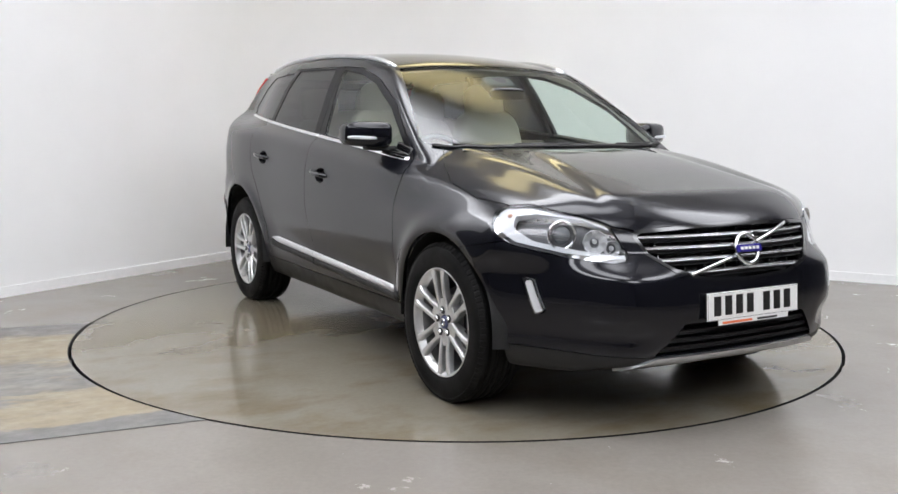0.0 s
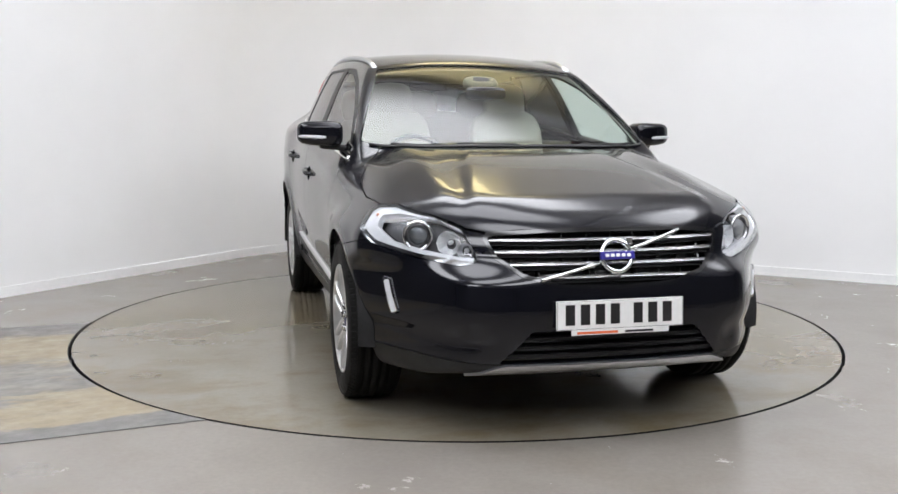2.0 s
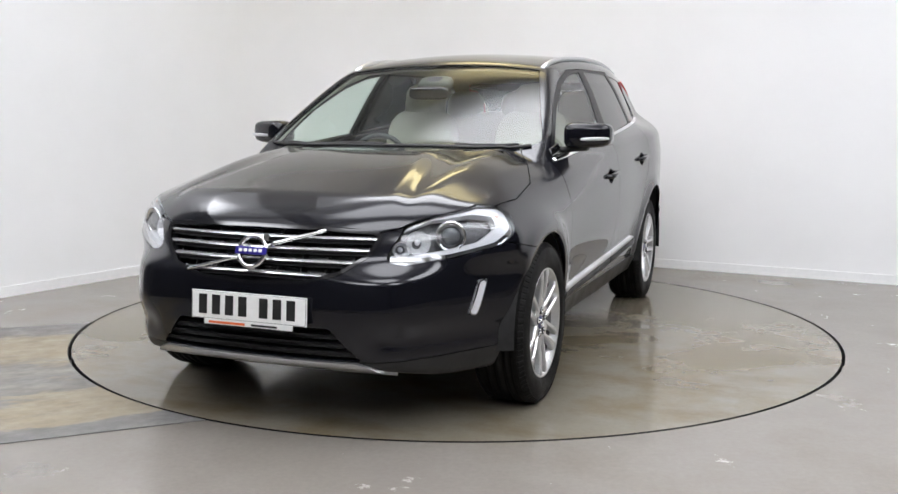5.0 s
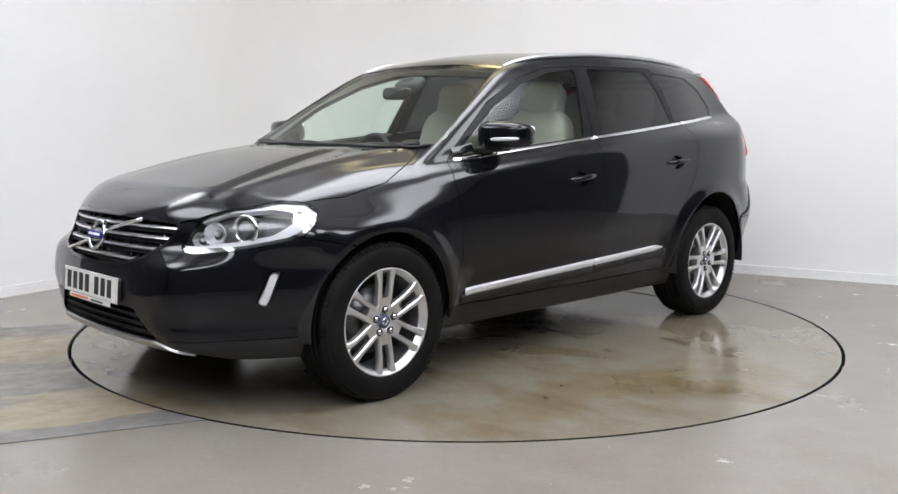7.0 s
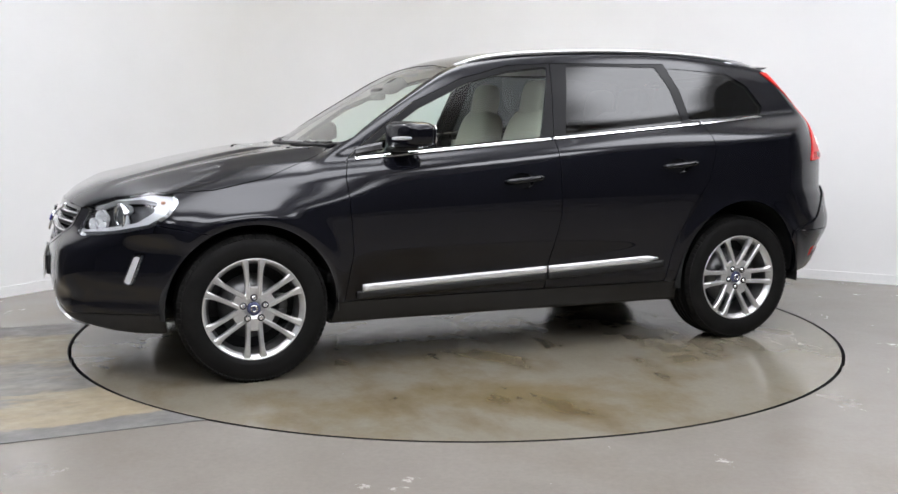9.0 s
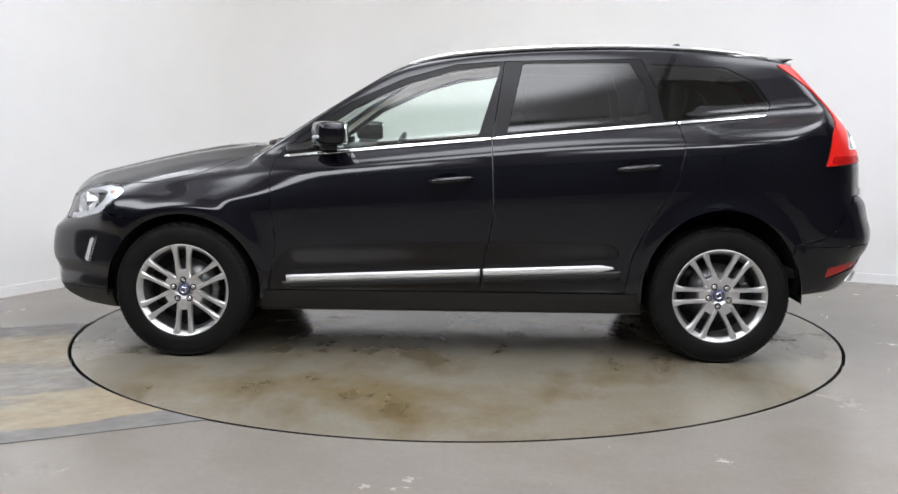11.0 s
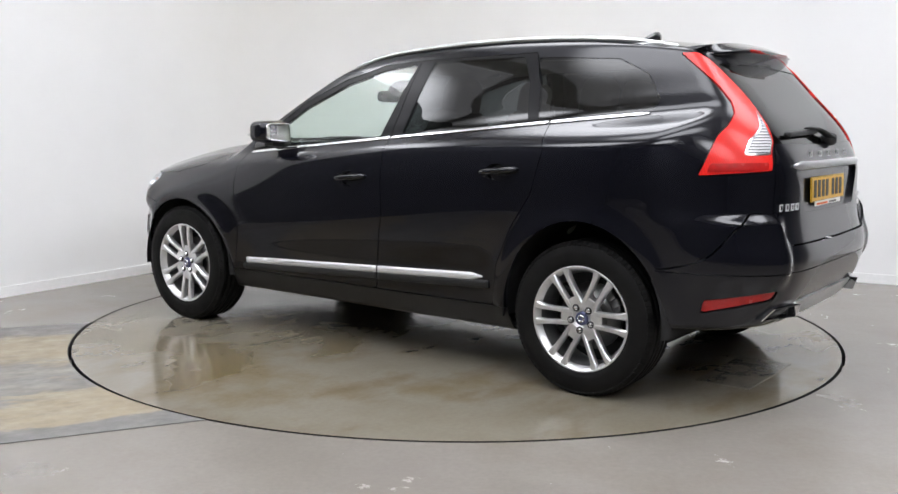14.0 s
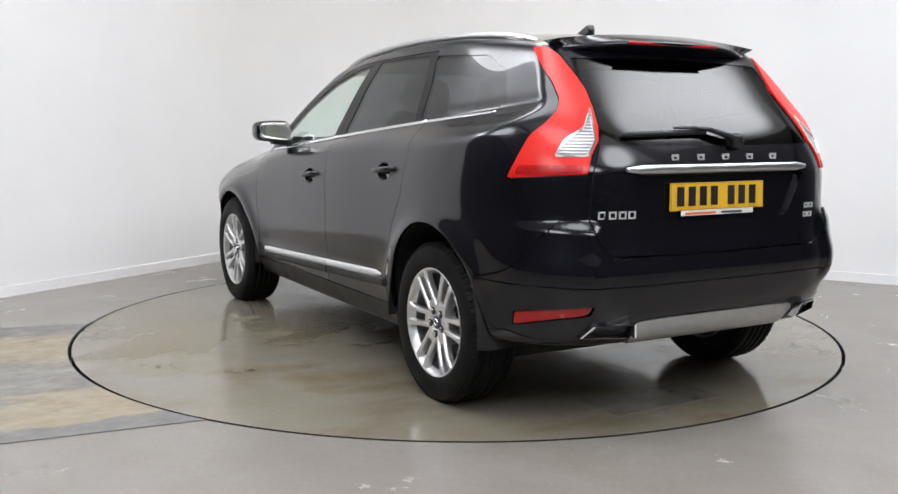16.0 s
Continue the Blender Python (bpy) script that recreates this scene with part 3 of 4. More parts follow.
for sign in (1, -1):
    lens = take(both(HEAD, side_of(sign), SIDE, 0.003))
    lamp_thing = part("headlight", lipped(lens, 0.03, 0.001), LENS_CLEAR, car, "clear headlight lens with chrome surround")
    lamp_thing.visible_shadow = False
    inner, edge = cut(sunk(lens, 0.016), both(HEAD_DARK, side_of(sign), SIDE))
    part("surround", lipped(edge, 0.03), LIGHT_GUIDE, lamp_thing, "bright chrome lamp surround")
    part("housing", lipped(sunk(inner, 0.05), 0.002), LAMP_GREY, lamp_thing)
    part("rim_trim", lipped(cut(sunk(lens, 0.012), both(HEAD, side_of(sign), SIDE, -0.008))[1], 0.01), CHROME, lamp_thing)
    # projector with its rings, and the inner turn lamp
    at = Matrix.Translation((0.705 * sign, -1.955, 0.787)) @ Matrix.Rotation(radians(-90 + 20 * sign), 4, "Z")
    part("projector_ring", moved(lathe([(-0.05, 0.046), (0.0, 0.060), (0.010, 0.060), (0.012, 0.054), (0.004, 0.048)], 40), at), CHROME, lamp_thing)
    part("projector_ring", moved(lathe([(-0.03, 0.038), (0.006, 0.044), (0.009, 0.041), (0.0, 0.036)], 40), at), LAMP_GREY, lamp_thing)
    part("projector_lens", moved(lathe([(-0.02, 0.038)] + [(0.022 * math.cos(a) - 0.006, 0.038 * math.sin(a)) for a in np.linspace(1.4, 0.02, 9)], 40), at), simple("projector_glass", (0.10, 0.11, 0.12), 0.04, 0.0, 1.0), lamp_thing)
    at2 = Matrix.Translation((0.592 * sign, -2.045, 0.758)) @ Matrix.Rotation(radians(-90 + 32 * sign), 4, "Z")
    for u, rr, dz in ((0.012, 0.047, 0.004), (-0.055, 0.032, -0.022)):
        bowl = [(-0.045, 0.004), (-0.04, rr * 0.35), (-0.028, rr * 0.65), (-0.005, rr * 0.95), (0.004, rr), (0.004, rr * 1.06), (-0.01, rr * 1.06)]
        part("turn_reflector", moved(lathe(bowl, 10), at2 @ Matrix.Translation((0.0, u * sign, dz))), REFLECTOR, lamp_thing, flat=True)
        part("bulb", moved(lathe([(-0.045, 0.009), (-0.02, 0.010), (-0.008, 0.006), (-0.006, 0.0001)], 12), at2 @ Matrix.Translation((0.0, u * sign, dz))), LIGHT_GUIDE, lamp_thing)
    yy = -1.775
    part("side_marker", moved(box(0.02, 0.022, 0.018, 0.006, 2), Matrix.Translation((sign * (side_x(yy, 0.845) - 0.035), yy, 0.852))), AMBER, lamp_thing)
    # upright running lamps in the bumper's corners
    drl = take(both([(-1.868, 0.620), (-1.912, 0.615), (-1.962, 0.485), (-1.924, 0.473)], side_of(sign), SIDE), 0.003)
    dl = part("running_lamp", lipped(drl, 0.02, 0.004), LIGHT_GUIDE, car, "upright white running lamp blade")
    part("bezel", lipped(cut(drl, both([(-1.868, 0.620), (-1.912, 0.615), (-1.962, 0.485), (-1.924, 0.473)], side_of(sign), SIDE, -0.007))[1], 0.02, 0.008), CHROME, dl, "chrome edge of the running lamp")

# grille, lower intake and skid plate
GRILLE = [(-0.1, 0.830), (0.25, 0.826), (0.475, 0.810), (0.49, 0.79), (0.455, 0.72), (0.37, 0.657), (0.23, 0.618), (-0.1, 0.602)]
opening = take(both(GRILLE, AHEAD, FRONT, 0.004), 0.0)
part("grille_back", lipped(sunk(opening, 0.055), 0.004), GLOSS_BLACK, car, "black grille backing")
rim_in = cut(opening, both(GRILLE, AHEAD, FRONT, -0.010))[1]
grille = part("grille", lipped(rim_in, 0.055, 0.002), GLOSS_BLACK, car, "black grille with four chrome bars")


BAR_CHROME = simple("brushed_chrome_bar", (0.85, 0.85, 0.86), 0.24, 0.8, vary=0.03)


def span(z, poly):
    """Half the width of an outline at height z."""
    xs = []
    for (x0, z0), (x1, z1) in zip(poly, poly[1:] + poly[:1]):
        if (z0 - z) * (z1 - z) < 0 and max(x0, x1) > 0.05:
            xs.append(x0 + (x1 - x0) * (z - z0) / (z1 - z0))
    return max(xs)


def nose_bar(z, half, h, proud, deep, n=24, rise=0.0):
    V, F = [], []
    xs = np.linspace(-half, half, n + 1)
    zs = z + rise * (1 - (xs / half) ** 2)
    for x, zz, y in zip(xs, zs, front_y(xs, zs)):
        for dy, dz in ((deep, -h), (-proud * 0.5, -h), (-proud, -h * 0.3), (-proud, h * 0.3), (-proud * 0.5, h), (deep, h)):
            V.append((x, y + dy, zz + dz))
    for i in range(n):
        for j in range(6):
            k = (j + 1) % 6
            F.append((6 * i + j, 6 * i + k, 6 * i + 6 + k, 6 * i + 6 + j))
    F += [(5, 4, 3, 2, 1, 0), tuple(6 * n + j for j in range(6))]
    return V, F


for z in (0.787, 0.744, 0.699, 0.650):
    half = span(z, GRILLE) - 0.006
    part("chrome_bar", nose_bar(z - 0.002, half, 0.0038, -0.004, 0.03, rise=0.005), BAR_CHROME, grille, "slim chrome bar", flat=True)
    part("slat", nose_bar(z - 0.018, half - 0.012, 0.007, -0.022, 0.05, rise=0.005), BLACK_PLASTIC, grille, flat=True)
for i in range(-4, 5):
    x = i * 0.098
    z0, z1 = 0.62 + 0.25 * x * x, 0.815
    zc = (z0 + z1) / 2
    y = front_y(x, zc)
    tilt = math.atan2(front_y(x, z1) - front_y(x, z0), z1 - z0)
    part("upright", moved(box(0.009, 0.02, z1 - z0, 0.002, 1), Matrix.Translation((x, y + 0.042, zc)) @ Matrix.Rotation(-tilt, 4, "X")), GLOSS_BLACK, grille, flat=True)
# round badge with a plain blue bar, on the diagonal chrome slash
BLUE = simple("badge_blue", (0.025, 0.02, 0.22), 0.25, coat=0.6)
WHITE_MARK = simple("white_mark", (0.8, 0.8, 0.8), 0.4)
badge_at = Matrix.Translation((0, front_y(0, 0.725) - 0.004, 0.727)) @ Matrix.Rotation(radians(-18), 4, "X") @ Matrix.Rotation(radians(90), 4, "X")
badge = part("badge", moved(lathe([(0.0, 0.070), (0.010, 0.068), (0.014, 0.060), (0.010, 0.053), (0.0, 0.051)], 48, "z", True), badge_at), CHROME, grille, "round chrome badge ring with a blue bar")
part("badge_arrow", moved(box(0.028, 0.028, 0.012, 0.003, 1), badge_at @ Matrix.Translation((0.056, 0.056, 0.006))), CHROME, grille, flat=True)
part("badge_bar", moved(box(0.142, 0.031, 0.008, 0.003, 1), badge_at @ Matrix.Translation((0, 0, 0.015))), BLUE, grille, flat=True)
for i in range(5):
    part("badge_mark", moved(box(0.015, 0.012, 0.003, 0.001, 1), badge_at @ Matrix.Translation((-0.044 + 0.022 * i, 0, 0.0205))), WHITE_MARK, grille, flat=True)
for x0, z0, x1, z1 in ((-0.30, 0.642, -0.062, 0.703), (0.062, 0.752, 0.288, 0.815)):
    k = np.linspace(0, 1, 8)
    sx, sz = x0 + (x1 - x0) * k, z0 + (z1 - z0) * k
    pts = np.stack([sx, front_y(sx, sz) - 0.004, sz], 1).tolist()
    part("slash", tube(pts, 0.0072, 8), CHROME, grille, "diagonal chrome slash")

INTAKE = [(-0.1, 0.452), (0.335, 0.448), (0.40, 0.375), (0.45, 0.326), (-0.1, 0.326)]
low = take(both(INTAKE, AHEAD, FRONT, 0.003), 0.0)
intake = part("lower_intake", lipped(sunk(low, 0.06), 0.004), BLACK_PLASTIC, car, "black lower air intake with slats")
for z in (0.350, 0.383, 0.416):
    part("intake_slat", nose_bar(z, span(z, INTAKE) + 0.01, 0.008, -0.018, 0.05), BLACK_PLASTIC, intake, flat=True)
skid = take(both([(-0.1, 0.318), (0.43, 0.318), (0.47, 0.305), (0.56, 0.262), (0.50, 0.258), (0.44, 0.276), (0.16, 0.272), (0.12, 0.262), (-0.1, 0.262)], lambda V: V[:, 1] < -1.85, FRONT), 0.0)
part("front_skid_plate", lipped(skid, 0.012, 0.010), SATIN, car, "satin silver skid plate")

# tail lamps
TAIL = [(-1.18, 1.532), (-1.25, 1.50), (-1.34, 1.43), (-1.42, 1.36), (-1.48, 1.28), (-1.517, 1.21), (-1.527, 1.16), (-1.498, 1.11), (-1.488, 1.038), (-1.045, 1.018), (-1.125, 1.13), (-1.165, 1.18), (-1.25, 1.23), (-1.298, 1.272), (-1.30, 1.32), (-1.25, 1.385), (-1.18, 1.45), (-1.10, 1.532)]
TAIL_CLEAR = [(-1.462, 1.288), (-1.514, 1.16), (-1.482, 1.10), (-1.305, 1.10), (-1.352, 1.16), (-1.445, 1.21)]


def red_lens():
    m, t, p = material("red_lamp_plastic", (0.62, 0.012, 0.010), 0.35, 0.0, 0.25, 0.08, 0.25)
    w = node(t, "ShaderNodeTexWave", Scale=60.0, Distortion=0.5)
    c = t.nodes.new("ShaderNodeTexCoord")
    t.links.new(c.outputs["Object"], w.inputs["Vector"])
    t.links.new(ramp(t, w.outputs["Fac"], [(0.2, (0.60, 0.010, 0.008)), (0.8, (0.74, 0.020, 0.014))]), p.inputs["Base Color"])
    p.inputs["Subsurface Weight"].default_value = 0.0
    return m


RED = red_lens()
DEEP_RED = simple("deep_red_reflector", (0.38, 0.006, 0.006), 0.25, coat=0.2)


def ribbed_lens():
    m, t, p = material("ribbed_clear_plastic", (0.5, 0.5, 0.5), 0.2, 0.4, 0.6)
    w = node(t, "ShaderNodeTexWave", Scale=26.0, Distortion=0.8)
    w.bands_direction = "Z"
    c = t.nodes.new("ShaderNodeTexCoord")
    t.links.new(c.outputs["Object"], w.inputs["Vector"])
    t.links.new(ramp(t, w.outputs["Fac"], [(0.25, (0.16, 0.16, 0.17)), (0.7, (0.62, 0.62, 0.63))]), p.inputs["Base Color"])
    bump(t, p, w.outputs["Fac"], 0.4, 0.003)
    return m


CLEAR_PLASTIC = ribbed_lens()
for sign in (1, -1):
    red = take(both(TAIL, lambda V, s=sign: (V[:, 0] * s > 0.3) & (V[:, 1] > 1.5), SLANT, 0.003))
    clr, red = cut(red, both(TAIL_CLEAR, side_of(sign, 0.3), SLANT, 0.002))
    tl = part("tail_lamp", lipped(red, 0.025, 0.006), RED, car, "tall red tail lamp")
    part("reversing_lens", lipped(clr, 0.02, 0.004), CLEAR_PLASTIC, tl, "clear ribbed reversing lens")
    part("reversing_rim", lipped(cut(clr, both(TAIL_CLEAR, side_of(sign, 0.3), SLANT, -0.006))[1], 0.01, 0.008), CHROME, tl)
    V = cut(red, lambda V, N: 1.075 - V[:, 2])[1]
    part("lower_reflector", lipped(cut(V, both([(-1.46, 1.068), (-1.46, 1.04), (-1.09, 1.03), (-1.11, 1.065)], side_of(sign, 0.3), SLANT))[0], 0.004, 0.009), DEEP_RED, tl)
    fog = take(both([(1.925, 0.442), (2.155, 0.497), (2.175, 0.535), (1.94, 0.497)], lambda V, s=sign: V[:, 0] * s > 0.55, SIDE), 0.002)
    part("rear_fog_lamp", lipped(fog, 0.015, 0.003), DEEP_RED, car, "red lamp low in the rear bumper")
rskid = take(both([(-0.1, 0.472), (0.30, 0.472), (0.43, 0.466), (0.45, 0.44), (0.42, 0.34), (-0.1, 0.35)], lambda V: V[:, 1] > 1.95, FRONT), 0.002)
part("rear_skid_plate", lipped(rskid, 0.015, 0.014), SATIN, car, "satin grey rear skid plate")

# panels
bonnet_rim = [(-0.1, -1.085), (0.40, -1.045), (0.66, -0.935), (0.76, -1.12), (0.828, -1.30), (0.842, -1.55), (0.815, -1.745), (0.738, -1.886), (0.70, -1.937), (0.55, -2.082), (0.46, -2.141), (0.25, -2.200), (-0.1, -2.215)]
bonnet = take(lambda V, N: np.where(V[:, 1] < -0.85, np.maximum(outline(*TOP(V), bonnet_rim), 0.826 - V[:, 2] - 0.11 * V[:, 0] ** 2), 1.0))
part("bonnet", lipped(bonnet, 0.02), PAINT, car, "black bonnet with raised creases")
TAILGATE = [(-0.1, 1.56), (0.57, 1.545), (0.552, 1.50), (0.536, 1.43), (0.525, 1.36), (0.535, 1.28), (0.556, 1.21), (0.578, 1.155), (0.630, 1.035), (0.645, 0.85), (0.618, 0.765), (0.56, 0.722), (-0.1, 0.716)]
RECESS = [(-0.1, 1.035), (0.44, 1.035), (0.47, 1.02), (0.38, 0.865), (0.36, 0.852), (-0.1, 0.848)]
gate = take(both(TAILGATE, BEHIND, FRONT))
dip, gate = cut(gate, both(RECESS, BEHIND, FRONT, 0.004))
tailgate = part("tailgate", lipped(gate, 0.022), PAINT, car, "black tailgate with a recessed plate panel")
part("plate_recess", lipped(sunk(dip, 0.020), 0.002), PAINT, tailgate)
lip = take(lambda V, N: np.maximum(V[:, 2] - 0.318 - 0.05 * (np.abs(V[:, 0]) - 0.45), V[:, 1] + 1.45), 0.0025)
part("lower_lip", lipped(lip, 0.015, -0.002), BLACK_PLASTIC, car, "black plastic lip under the front bumper")
fb = take(lambda V, N: np.where(V[:, 1] < -1.3, np.maximum(V[:, 2] - np.minimum(0.715 - 0.2 * (V[:, 1] + 1.6), 0.822), V[:, 1] + 1.45), 1.0))
part("front_bumper", lipped(fb, 0.02), PAINT, car, "black front bumper")
rb = take(both([(-0.1, 0.712), (0.555, 0.718), (0.622, 0.762), (0.652, 0.83), (0.685, 0.862), (0.74, 0.858), (0.80, 0.79), (0.86, 0.68), (0.90, 0.62), (1.1, 0.612), (1.1, 0.0), (-0.1, 0.0)], lambda V: V[:, 1] > 1.74, FRONT))
lower, rb = cut(rb, lambda V, N: V[:, 2] - 0.612)
lower = cut(lower, lambda V, N: V[:, 2] - 0.607)[0]
part("rear_bumper", lipped(rb, 0.02, 0.009), PAINT, car, "black rear bumper")
part("lower_bumper", lipped(lower, 0.02, 0.008), PAINT, car, "black lower part of the rear bumper")
sl = take(lambda V, N: np.maximum(V[:, 2] - 0.352, np.abs(V[:, 1]) - 1.0), 0.0015)
part("sill", lipped(sl, 0.01), simple("black_sill", (0.006, 0.006, 0.0065), 0.4, coat=0.0), car, "black sill and underside")
DOORS = {"front_door": ([(-0.905, 1.045), (-0.93, 0.96), (-0.90, 0.60), (-0.945, 0.355), (0.155, 0.355), (0.165, 0.47), (0.225, 0.75), (0.212, 1.14), (0.275, 1.548), (0.02, 1.53), (-0.25, 1.455), (-0.53, 1.33), (-0.835, 1.11)], -0.005, 0.934),
         "rear_door": ([(0.212, 1.14), (0.225, 0.75), (0.165, 0.47), (0.155, 0.355), (0.90, 0.355), (0.935, 0.56), (1.03, 0.755), (1.136, 0.908), (1.185, 1.098), (1.16, 1.225), (1.05, 1.42), (0.99, 1.562), (0.275, 1.548)], 0.94, 1.001)}


def side_strip(sign, y0, y1, zline, h, proud, n=40, taper=0.0):
    F = []
    ys = np.linspace(y0, y1, n + 1)
    hh = h * (1 - taper * np.maximum(0, (np.arange(n + 1) / n - 0.9) * 10))
    k = np.array((-1, -0.9, -0.4, 0.4, 0.9, 1))
    out = np.tile(np.array((-0.008, proud * 0.7, proud, proud, proud * 0.7, -0.008)), n + 1)
    Y = np.repeat(ys, 6)
    Z = (zline(ys)[:, None] + hh[:, None] * k).ravel()
    V = np.stack([sign * (side_x(Y, Z) + out), Y, Z], 1).tolist()
    for i in range(n):
        for j in range(6):
            k = (j + 1) % 6
            F.append((6 * i + j, 6 * i + k, 6 * i + 6 + k, 6 * i + 6 + j))
    F += [(5, 4, 3, 2, 1, 0), tuple(6 * n + j for j in range(6))]
    return V, F


def strip_z(y):
    return 0.416 + 0.0430 * (y + 0.85)


for sign in (1, -1):
    for nm, (poly, hy, hz) in DOORS.items():
        panel = take(side_region(poly, sign, 0.0), 0.002)
        cup_rim = [(hy + 0.072 * math.cos(a), hz - 0.004 + 0.042 * math.sin(a)) for a in np.linspace(0, 2 * math.pi, 24, endpoint=False)]
        cup, panel = cut(panel, side_region(cup_rim, sign, 0.0))
        frame_part, panel = cut(panel, lambda V, N: belt(V[:, 1]) + 0.004 - V[:, 2])
        door = part(nm, lipped(panel, 0.022), PAINT, car, "black door with a chrome lower strip")
        part("window_frame", lipped(frame_part, 0.02), FRAME_BLACK, door, "gloss black window frame")
        part("handle_cup", lipped(sunk(cup, 0.022), 0.002), GLOSS_BLACK, door)
        k = np.linspace(-1, 1, 13)
        y, z = hy + 0.108 * k + 0.012, hz + 0.004 + 0.010 * k
        pts = np.stack([sign * (side_x(y, z) + 0.026 * (1 - np.abs(k) ** 4) - 0.004), y, z], 1).tolist()
        part("door_handle", tube(pts, [0.011 + 0.007 * (1 - abs(k) ** 6) for k in np.linspace(-1, 1, 13)], 12, flat=0.8), PAINT, door, "black pull handle")
        if nm == "front_door":
            part("lower_strip", side_strip(sign, -0.85, 0.158, strip_z, 0.019, 0.012), BRIGHT_STRIP, door, "bright chrome lower door strip")
            part("belt_strip", side_strip(sign, -0.865, 0.208, lambda y: belt(y) + 0.003, 0.0085, 0.007), CHROME, door, "chrome strip under the windows")
        else:
            part("lower_strip", side_strip(sign, 0.172, 0.845, strip_z, 0.019, 0.012, taper=0.75), BRIGHT_STRIP, door, "bright chrome lower door strip")
            part("belt_strip", side_strip(sign, 0.215, 1.15, lambda y: belt(y) + 0.003, 0.0085, 0.007), CHROME, door, "chrome strip under the windows")
        part("lower_cladding", side_strip(sign, -0.88 if nm == "front_door" else 0.172, 0.158 if nm == "front_door" else 0.88, lambda y: strip_z(y) - 0.035, 0.022, 0.010), BLACK_PLASTIC, door)
    part("belt_strip", side_strip(sign, 1.158, 1.625, lambda y: belt(y) + 0.003, 0.0085, 0.007, taper=0.6), CHROME, car, "chrome strip under the windows")
body = part("body", lipped(shell, 0.02), PAINT, car, "glossy black metallic bodywork")
# pale lining of roof, pillars and doors
lining = cut(shell, lambda V, N: np.maximum(1.0 - V[:, 2], np.maximum(-0.92 - V[:, 1], V[:, 1] - 2.1)))[0]
part("roof_lining", (lining[0] - lining[1] * 0.03, lining[2][:, ::-1], -lining[1]), simple("pale_grey_lining", (0.70, 0.69, 0.63), 0.9, vary=0.05), car, "pale fabric lining")

# ---- wheels ----
def build_wheel():
    """Axis along x, outer face towards +x, hub at the origin."""
    w = new("wheel")
    R = TYRE_R
    prof = [(-0.105, 0.235), (-0.115, 0.26), (-0.118, 0.30), (-0.108, R - 0.018), (-0.09, R - 0.004)]
    for gx in (-0.055, -0.019, 0.019, 0.055):
        prof += [(gx - 0.006, R), (gx - 0.005, R - 0.009), (gx + 0.005, R - 0.009), (gx + 0.006, R)]
    prof += [(0.09, R - 0.004), (0.108, R - 0.018), (0.118, 0.30), (0.116, 0.285), (0.118, 0.27), (0.112, 0.25), (0.104, 0.238)]
    part("tyre", lathe(prof, 96), RUBBER, w, "black rubber tyre")
    rim = [(-0.10, 0.236), (-0.09, 0.225), (0.03, 0.205), (0.075, 0.218), (0.092, 0.228), (0.098, 0.236), (0.106, 0.243), (0.110, 0.242), (0.108, 0.236), (0.098, 0.228)]
    part("rim", lathe(rim[3:], 96), ALLOY, w, "silver alloy rim")
    # inner rim in a darker silver: the shade behind the spokes is in its colour
    part("barrel", lathe(rim[:4], 96), simple("shaded_barrel_silver", (0.20, 0.20, 0.20), 0.42, 0.7), w, "silver inner rim, coloured darker for the shade behind the spokes")
    part("brake_disc", lathe([(0.0, 0.02), (0.0, 0.155), (-0.022, 0.155), (-0.022, 0.02)], 48), STEEL, w)
    part("backing_plate", lathe([(-0.09, 0.01), (-0.09, 0.225)], 32), DARK_METAL, w)
    part("brake_caliper", joined(*[moved(box(0.07, 0.05, 0.045, 0.012, 2), Matrix.Rotation(radians(q), 4, "X") @ Matrix.Translation((-0.01, 0.148, 0))) for q in (-14, 0, 14)]), STEEL, w, "cast grey brake caliper")
    # tread blocks along both shoulders
    lugs, inner_lugs = [], []
    for i in range(84):
        for side in (-1, 1):
            lug = box(0.030, 0.0195, 0.009, 0.002, 1)
            (lugs if side > 0 else inner_lugs).append(moved(lug, Matrix.Rotation(2 * math.pi * (i + 0.25 * side) / 84, 4, "X") @ Matrix.Translation((side * 0.098, 0, R - 0.0125)) @ Matrix.Rotation(side * radians(36), 4, "Y")))
    for blocks in (lugs, inner_lugs):
        part("tread", joined(*blocks), RUBBER, w, "tread blocks along the tyre shoulder", flat=True)["kind"] = "stuff"
    # six pairs of spokes, each pair bridged near the hub
    SHAPE = ((0.040, 0.028, 0.086, 0.0125, 0.030), (0.085, 0.0285, 0.094, 0.0115, 0.032), (0.140, 0.0305, 0.102, 0.0110, 0.032),
             (0.185, 0.0335, 0.106, 0.0120, 0.030), (0.212, 0.0375, 0.107, 0.0155, 0.026), (0.235, 0.0420, 0.106, 0.0215, 0.022))
    for i in range(6):
        turn = Matrix.Rotation(2 * math.pi * i / 6, 4, "X")
        for sd in (-1, 1):
            V, F = [], []
            for r, lat, xx, wd, th in SHAPE:
                for a, b in ((-1, -1), (-1, -0.22), (-0.6, 0), (0.6, 0), (1, -0.22), (1, -1)):
                    V.append((xx + b * th, lat * sd + a * wd, r))
            n = len(SHAPE)
            for q in range(n - 1):
                for k in range(6):
                    j = (k + 1) % 6
